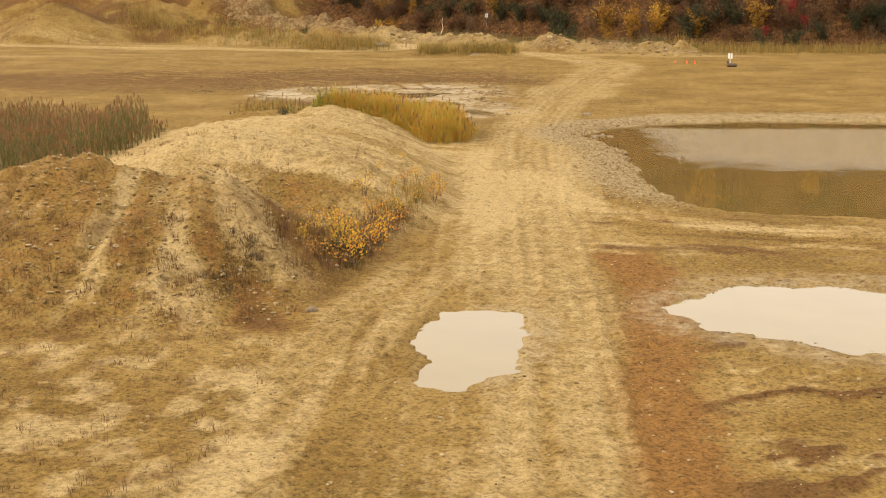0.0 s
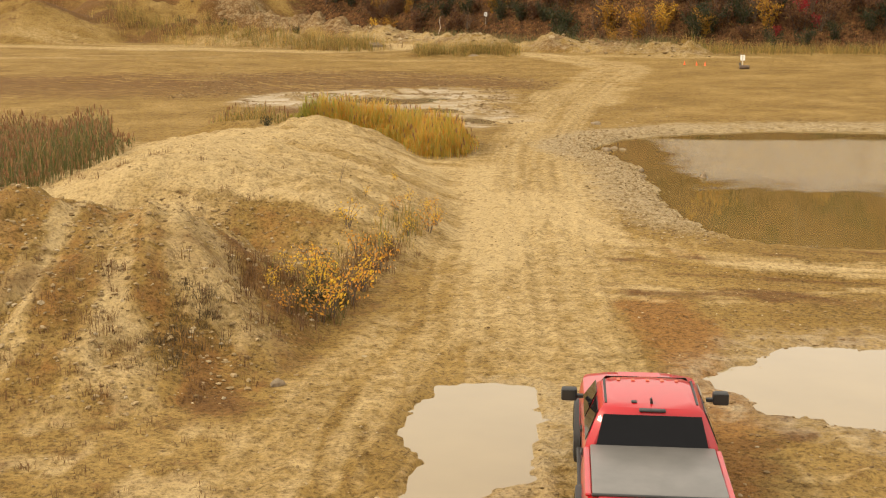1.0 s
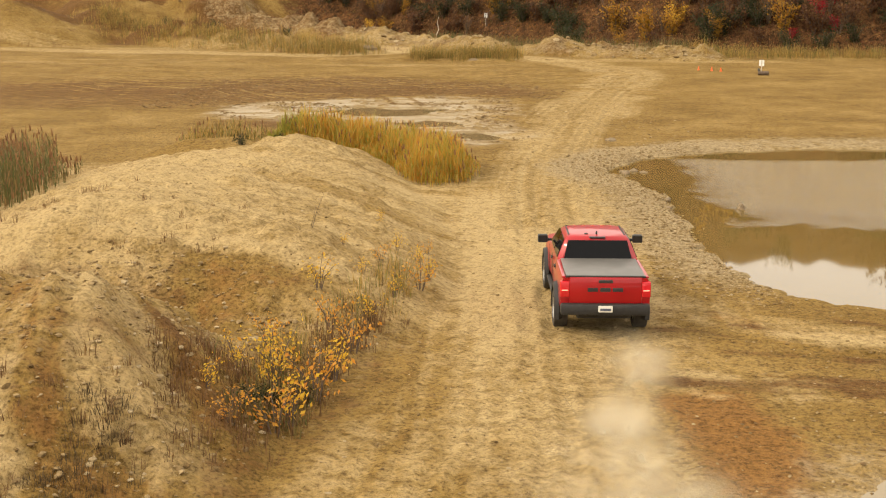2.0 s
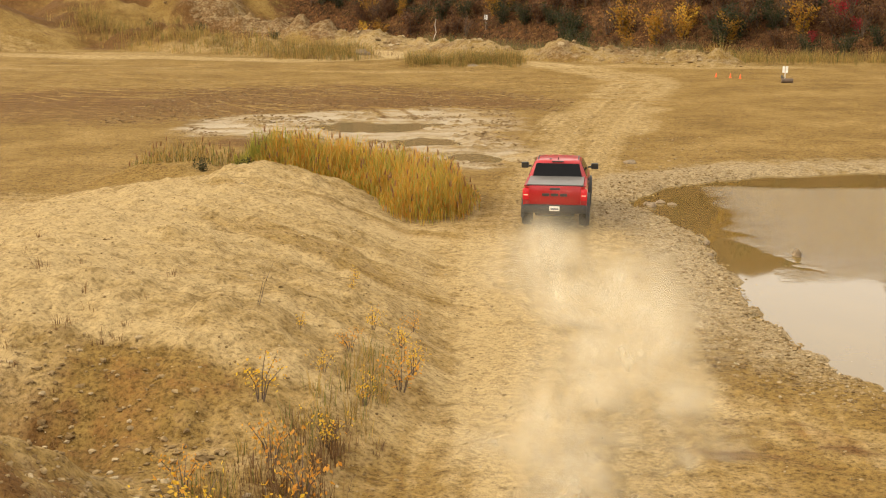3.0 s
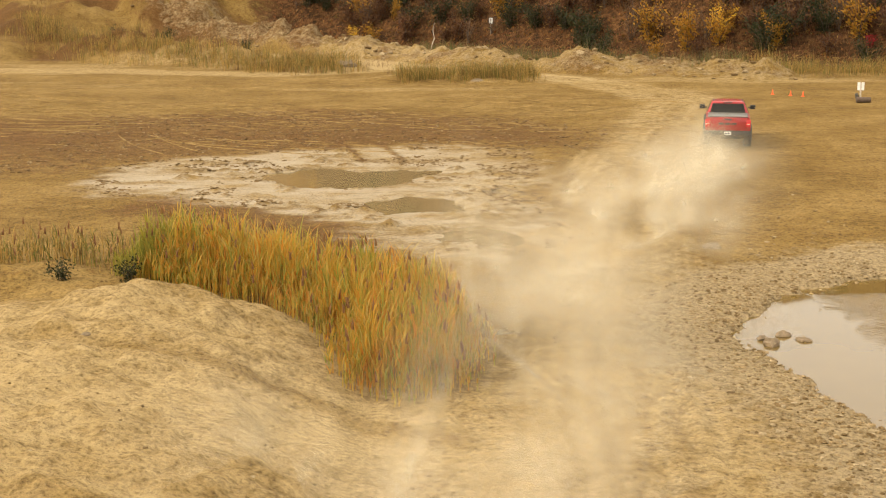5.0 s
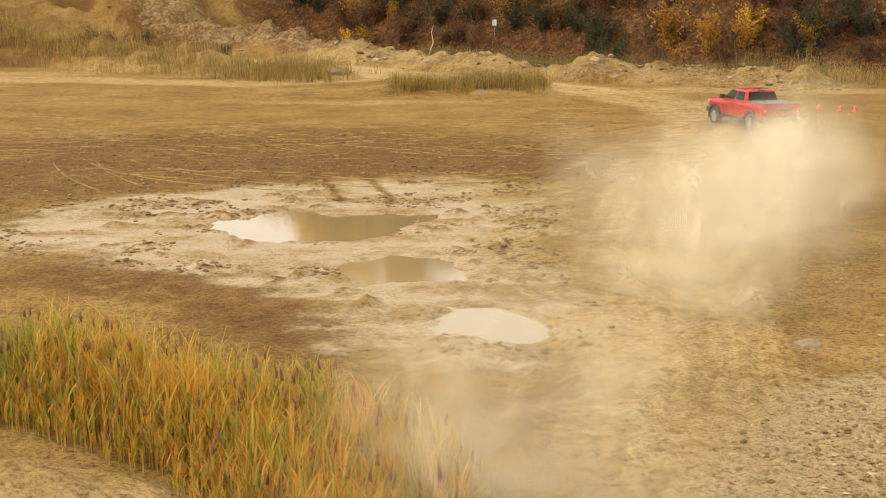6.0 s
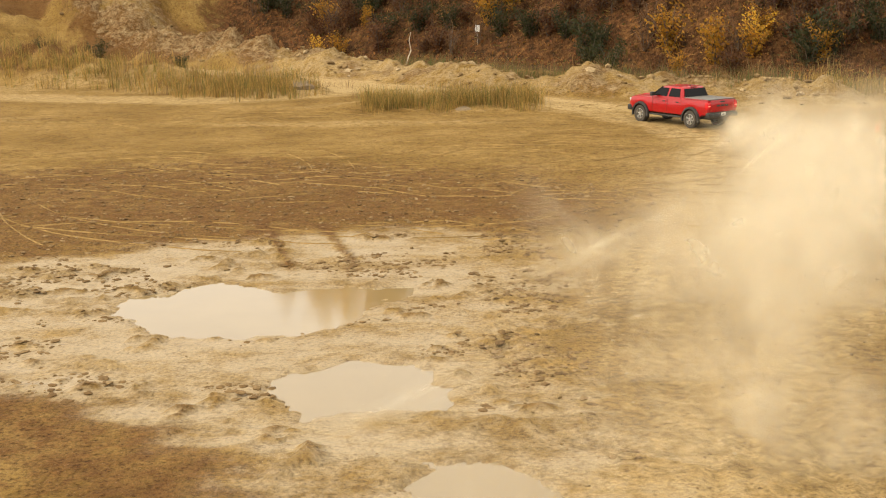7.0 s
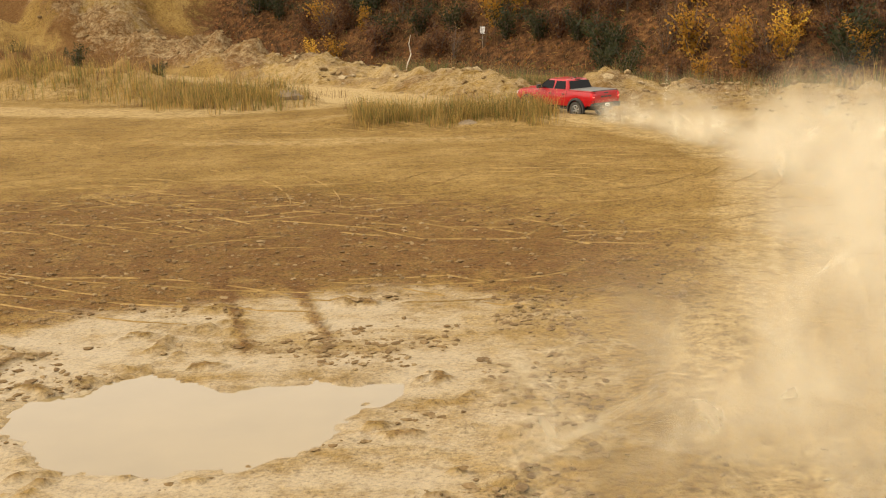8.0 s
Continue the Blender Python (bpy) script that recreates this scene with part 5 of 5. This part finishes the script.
# ---------------------------------------------------------------- stones, clods, markers
def scatter(name, pts, lo, hi, seed, material, label, category, flat=0.6):
    """Many loose stones as one mesh."""
    rng = np.random.default_rng(seed)
    base = rock_mesh("seed_stone", (1, 1, 1), seed, flat)
    bm = bmesh.new()
    bmesh.ops.create_icosphere(bm, subdivisions=1, radius=1)
    ico = np.array([v.co[:] for v in bm.verts])
    tri = np.array([[v.index for v in f.verts] for f in bm.faces])
    bm.free()
    bpy.data.meshes.remove(base)
    z = ground_z(pts[:, 0], pts[:, 1])
    n = len(pts)
    s = lo + (hi - lo) * rng.random(n) ** 2.5
    shape = ico[None] * (1 + 0.28 * rng.normal(0, 1, (n, len(ico), 1)).clip(-1.2, 1.2)) * (s[:, None] * np.stack([rng.uniform(0.8, 1.5, n), rng.uniform(0.7, 1.1, n), np.full(n, flat)], -1))[:, None]
    a = rng.uniform(0, 6.28, n)
    ca, sa = np.cos(a)[:, None], np.sin(a)[:, None]
    v = np.stack([shape[..., 0] * ca - shape[..., 1] * sa + pts[:, 0, None], shape[..., 0] * sa + shape[..., 1] * ca + pts[:, 1, None], shape[..., 2] + (z + s * flat * 0.3)[:, None]], -1)
    f = (tri[None] + (np.arange(n) * len(ico))[:, None, None]).reshape(-1, 3)
    return tagged(new(name, mesh_from(name, v.reshape(-1, 3), f, material)), label, category, kind="stuff")


def island_stone(name, stops):
    mat, nt, b = shader(name, 0.95)
    b.inputs["Specular IOR Level"].default_value = 0.12
    f = nt.nodes.new("ShaderNodeNewGeometry").outputs["Random Per Island"]
    c = ramp(nt, f, stops)
    n = noise_of(nt, position(nt), 14)
    nt.links.new(mix(nt, c, ramp(nt, n, ((0.3, (0.6, 0.6, 0.6)), (0.7, (1.15, 1.15, 1.15)))), 1.0, "MULTIPLY"), b.inputs["Base Color"])
    bump(nt, b, n, 0.5, 0.02)
    return mat


M_PEBBLE = island_stone("mixed_pebbles", ((0.0, (0.14, 0.088, 0.036)), (0.35, (0.25, 0.17, 0.08)), (0.8, (0.32, 0.228, 0.115)), (1.0, (0.42, 0.33, 0.20))))
M_CLOD = island_stone("wet_clods", ((0.0, (0.14, 0.085, 0.037)), (0.6, (0.20, 0.13, 0.06)), (1.0, (0.28, 0.195, 0.10))))
rngs = np.random.default_rng(61)
q = np.stack([rngs.uniform(5.0, 13, 24000), rngs.uniform(19, 50, 24000)], -1)
d = poly_distance(POND, q[:, 0], q[:, 1])
q = q[(d > -0.2) & (d < 2.7 * rngs.random(24000) ** 1.2 + 0.1) & ((q[:, 0] < 9.6) | (q[:, 1] > 42))][:5200]
scatter("shore_pebbles", q, 0.014, 0.062, 62, M_PEBBLE, "loose grey-tan pebbles along the pond shore", "pebbles", 0.55)
q = np.stack([rngs.uniform(-9, 12, 5200), rngs.uniform(-6, 34, 5200)], -1)
scatter("loose_gravel", q, 0.008, 0.042, 63, M_PEBBLE, "loose gravel strewn over the sandy floor", "gravel")
q = np.stack([rngs.uniform(3, 14, 900), rngs.uniform(34, 70, 900)], -1)
scatter("track_gravel", q, 0.02, 0.07, 64, M_PEBBLE, "gravel strewn over the far track", "gravel")
q = in_poly([(-11, 4), (-5, 3.2), (-3.2, 4), (-2.2, 8), (-1.2, 12), (-2, 16), (-4, 19), (-8, 19), (-12, 13)], 3200, rngs)
scatter("heap_stones", q, 0.012, 0.075, 65, M_PEBBLE, "small stones weathered out of the spoil heap", "stones")
q = in_poly(MUD_AREA, 11000, rngs, 0.8)
k = fbm(q[:, 0] * 0.55, q[:, 1] * 0.75, 4, 66) + rngs.normal(0, 0.06, len(q)) > 0.2 - 0.06 * step(-1, 3, q[:, 0])
for pool in (MUD_WEST, MUD_MID, MUD_EAST):
    k &= poly_distance(pool, q[:, 0], q[:, 1]) > -0.1
scatter("mud_clods", q[k], 0.02, 0.11, 67, M_CLOD, "churned clods of wet mud", "clods", 0.32)
q = np.stack([rngs.uniform(-18, 12, 6500), rngs.uniform(66, 92, 6500)], -1)
q = q[poly_distance(DARK_BAND, q[:, 0], q[:, 1]) < 0.5]
scatter("field_clods", q, 0.02, 0.10, 68, M_CLOD, "dry clods of ploughed-up soil", "clods", 0.5)
q = np.stack([rngs.uniform(6.2, 14, 700), rngs.uniform(-4, 11.5, 700)], -1)
d = poly_distance(PUDDLE_SIDE, q[:, 0], q[:, 1])
scatter("rim_clods", q[(d > -0.5) & (d < 3.5)], 0.012, 0.07, 69, M_CLOD, "torn mud clods round the wide puddle", "clods", 0.35)
rt = np.array(RIDGE)
q = rt[rngs.integers(4, len(rt), 600)] + rngs.normal(0, 2.2, (600, 2)) + rngs.uniform(-1, 1, (600, 2))
scatter("ridge_rubble", q, 0.05, 0.3, 70, M_PEBBLE, "pale rubble on the far spoil ridge", "rubble")

for x, y, z, s, seed, label in ((11.55, 33.6, -0.15, (0.17, 0.13, 0.22), 3, "pointed tan rock standing in the pond"), (8.95, 42.6, -0.15, (0.2, 0.15, 0.1), 5, "flat wet stone at the pond edge"), (8.4, 42.3, -0.16, (0.16, 0.12, 0.1), 6, "small wet stone at the pond edge"), (8.5, 41.9, -0.16, (0.22, 0.2, 0.14), 7, "rounded grey stone in shallow water"),
                                (9.3, 42.2, -0.17, (0.2, 0.13, 0.09), 8, "flat grey stone in shallow water"), (9.0, 51.2, 0.0, (0.3, 0.26, 0.2), 9, "dark stone lying on the track"), (-2.36, 5.27, 0.05, (0.16, 0.12, 0.12), 10, "pale stone at the foot of the heap"), (9.2, 35.2, -0.1, (0.16, 0.1, 0.08), 11, "flat stone at the pond shore"), (8.9, 33.2, -0.08, (0.14, 0.1, 0.09), 12, "tan stone at the pond shore"),
                                (3.2, 107.6, 0.1, (0.9, 0.5, 0.3), 13, "low boulder among the island grass"), (-7.4, 121.0, 0.2, (1.2, 0.8, 0.7), 14, "pale boulder at the end of the grassy bank"), (-5.5, 37.8, None, (0.12, 0.08, 0.05), 15, "small white stone on the sand heap")):
    me = rock_mesh("rock", s, seed, 1.0)
    gz = at_ground(x, y) if z is None else z
    tagged(new("rock", me), label, "rock").matrix_basis = pose(x, y, gz, 0, 0, seed * 40)

M_CONE = plain("cone_orange", (0.85, 0.13, 0.02), 0.5, vary=0.1)
M_WHITE = plain("white_board", (0.78, 0.77, 0.72), 0.6, vary=0.08)


def build_cone():
    top = tagged(new("traffic_cone"), "small orange traffic cone standing on sand", "cone", group="traffic cones")
    bm = bmesh.new()
    box(bm, -0.19, 0.19, -0.19, 0.19, 0, 0.04, 0.01, 1)
    part("base", bm, M_CONE, top)
    bm = bmesh.new()
    loft(bm, [[(r * math.cos(a), r * math.sin(a), z) for a in [2 * math.pi * k / 14 for k in range(14)]] for r, z in ((0.13, 0.04), (0.075, 0.34), (0.03, 0.56), (0.02, 0.58))])
    smooth(part("body", bm, M_CONE, top))
    return top


cone = build_cone()
cone.matrix_basis = pose(21.95, 97.4, at_ground(21.95, 97.4))
cone.scale = (0.55, 0.55, 0.6)
for x, y in ((22.85, 96.4), (23.5, 95.9)):
    copy_thing(cone, pose(x, y, at_ground(x, y)))


def build_marker_post():
    top = tagged(new("sign_post"), "wooden post with two white boards set in a log", "sign")
    bm = bmesh.new()
    box(bm, -0.06, 0.06, -0.05, 0.05, 0, 1.38, 0.012, 1)
    part("post", bm, M_PALEWOOD, top)
    for x0 in (-0.25, 0.05):
        bm = bmesh.new()
        box(bm, x0, x0 + 0.2, -0.09, -0.055, 0.85, 1.42, 0.008, 1)
        part("board", bm, M_WHITE, top, "blank white board")
    bm = bmesh.new()
    tube(bm, [(-0.3, -0.3, 0.19), (0.75, -0.25, 0.2)], (0.21, 0.19), 14)
    part("log", bm, M_BARK, top, "dark log at the foot")
    bm = bmesh.new()
    bmesh.ops.create_cone(bm, cap_ends=True, segments=18, radius1=0.33, radius2=0.33, depth=0.22, matrix=Matrix.Translation((-0.2, 0.1, 0.3)) @ Matrix.Rotation(1.3, 4, "Y"))
    part("tyre", bm, M_RUBBER, top, "old black tyre")
    top.matrix_basis = pose(26.1, 92.7, at_ground(26.1, 92.7), 0, 0, -12)
    top.scale = (0.8, 0.8, 0.85)


build_marker_post()
slope_sign = tagged(new("slope_sign"), "small white notice board on a stake in weeds", "sign")
bm = bmesh.new()
box(bm, -0.03, 0.03, -0.03, 0.03, -2.2, 0.8, 0.006, 1)
part("stake", bm, M_PALEWOOD, slope_sign)
bm = bmesh.new()
box(bm, -0.2, 0.2, -0.06, -0.032, 0.3, 0.88, 0.008, 1)
part("board", bm, M_WHITE, slope_sign, "plain white board")
slope_sign.matrix_basis = pose(5.36, 149.7, 2.4)
bm = bmesh.new()
tube(bm, [(0, 0, -0.2), (0.25, 0, 0.9), (0.5, 0.1, 1.5), (0.35, 0, 2.3), (0.5, 0, 3.0)], (0.06, 0.055, 0.05, 0.04, 0.02), 7)
branch = tagged(part("bleached_branch", bm, M_PALEWOOD), "crooked bleached dead branch on the slope", "branch")
branch.matrix_basis = pose(-0.9, 143.5, at_ground(-0.9, 143.5) - 0.1)


# ---------------------------------------------------------------- everything that moves
def motions():
    rows = []
    for t, x, y, h, tilt in DRIVE:
        z = at_ground(x, y)
        rows.append((t, pose(x, y, max(0.0, min(z, 0.12)) - 0.02, tilt, 0, -h)))
    walk(TRUCK, rows)
    # wheels roll with the distance covered
    ts = [k / FPS for k in range(0, 241)]
    roll, turns = 0.0, []
    last = drive_at(0)
    for t in ts:
        now = drive_at(t)
        roll += min(math.hypot(now[0] - last[0], now[1] - last[1]) / WHEEL_R, radians(82))
        last = now
        turns.append((t, roll))
    for wheel in WHEELS:
        x, y, z = wheel.location
        walk(wheel, [(t, Matrix.Translation((x, y, z)) @ Matrix.Rotation(-r, 4, "X")) for t, r in turns])
    for puff, rows in DUST_ROWS:
        walk(puff, rows)


motions()
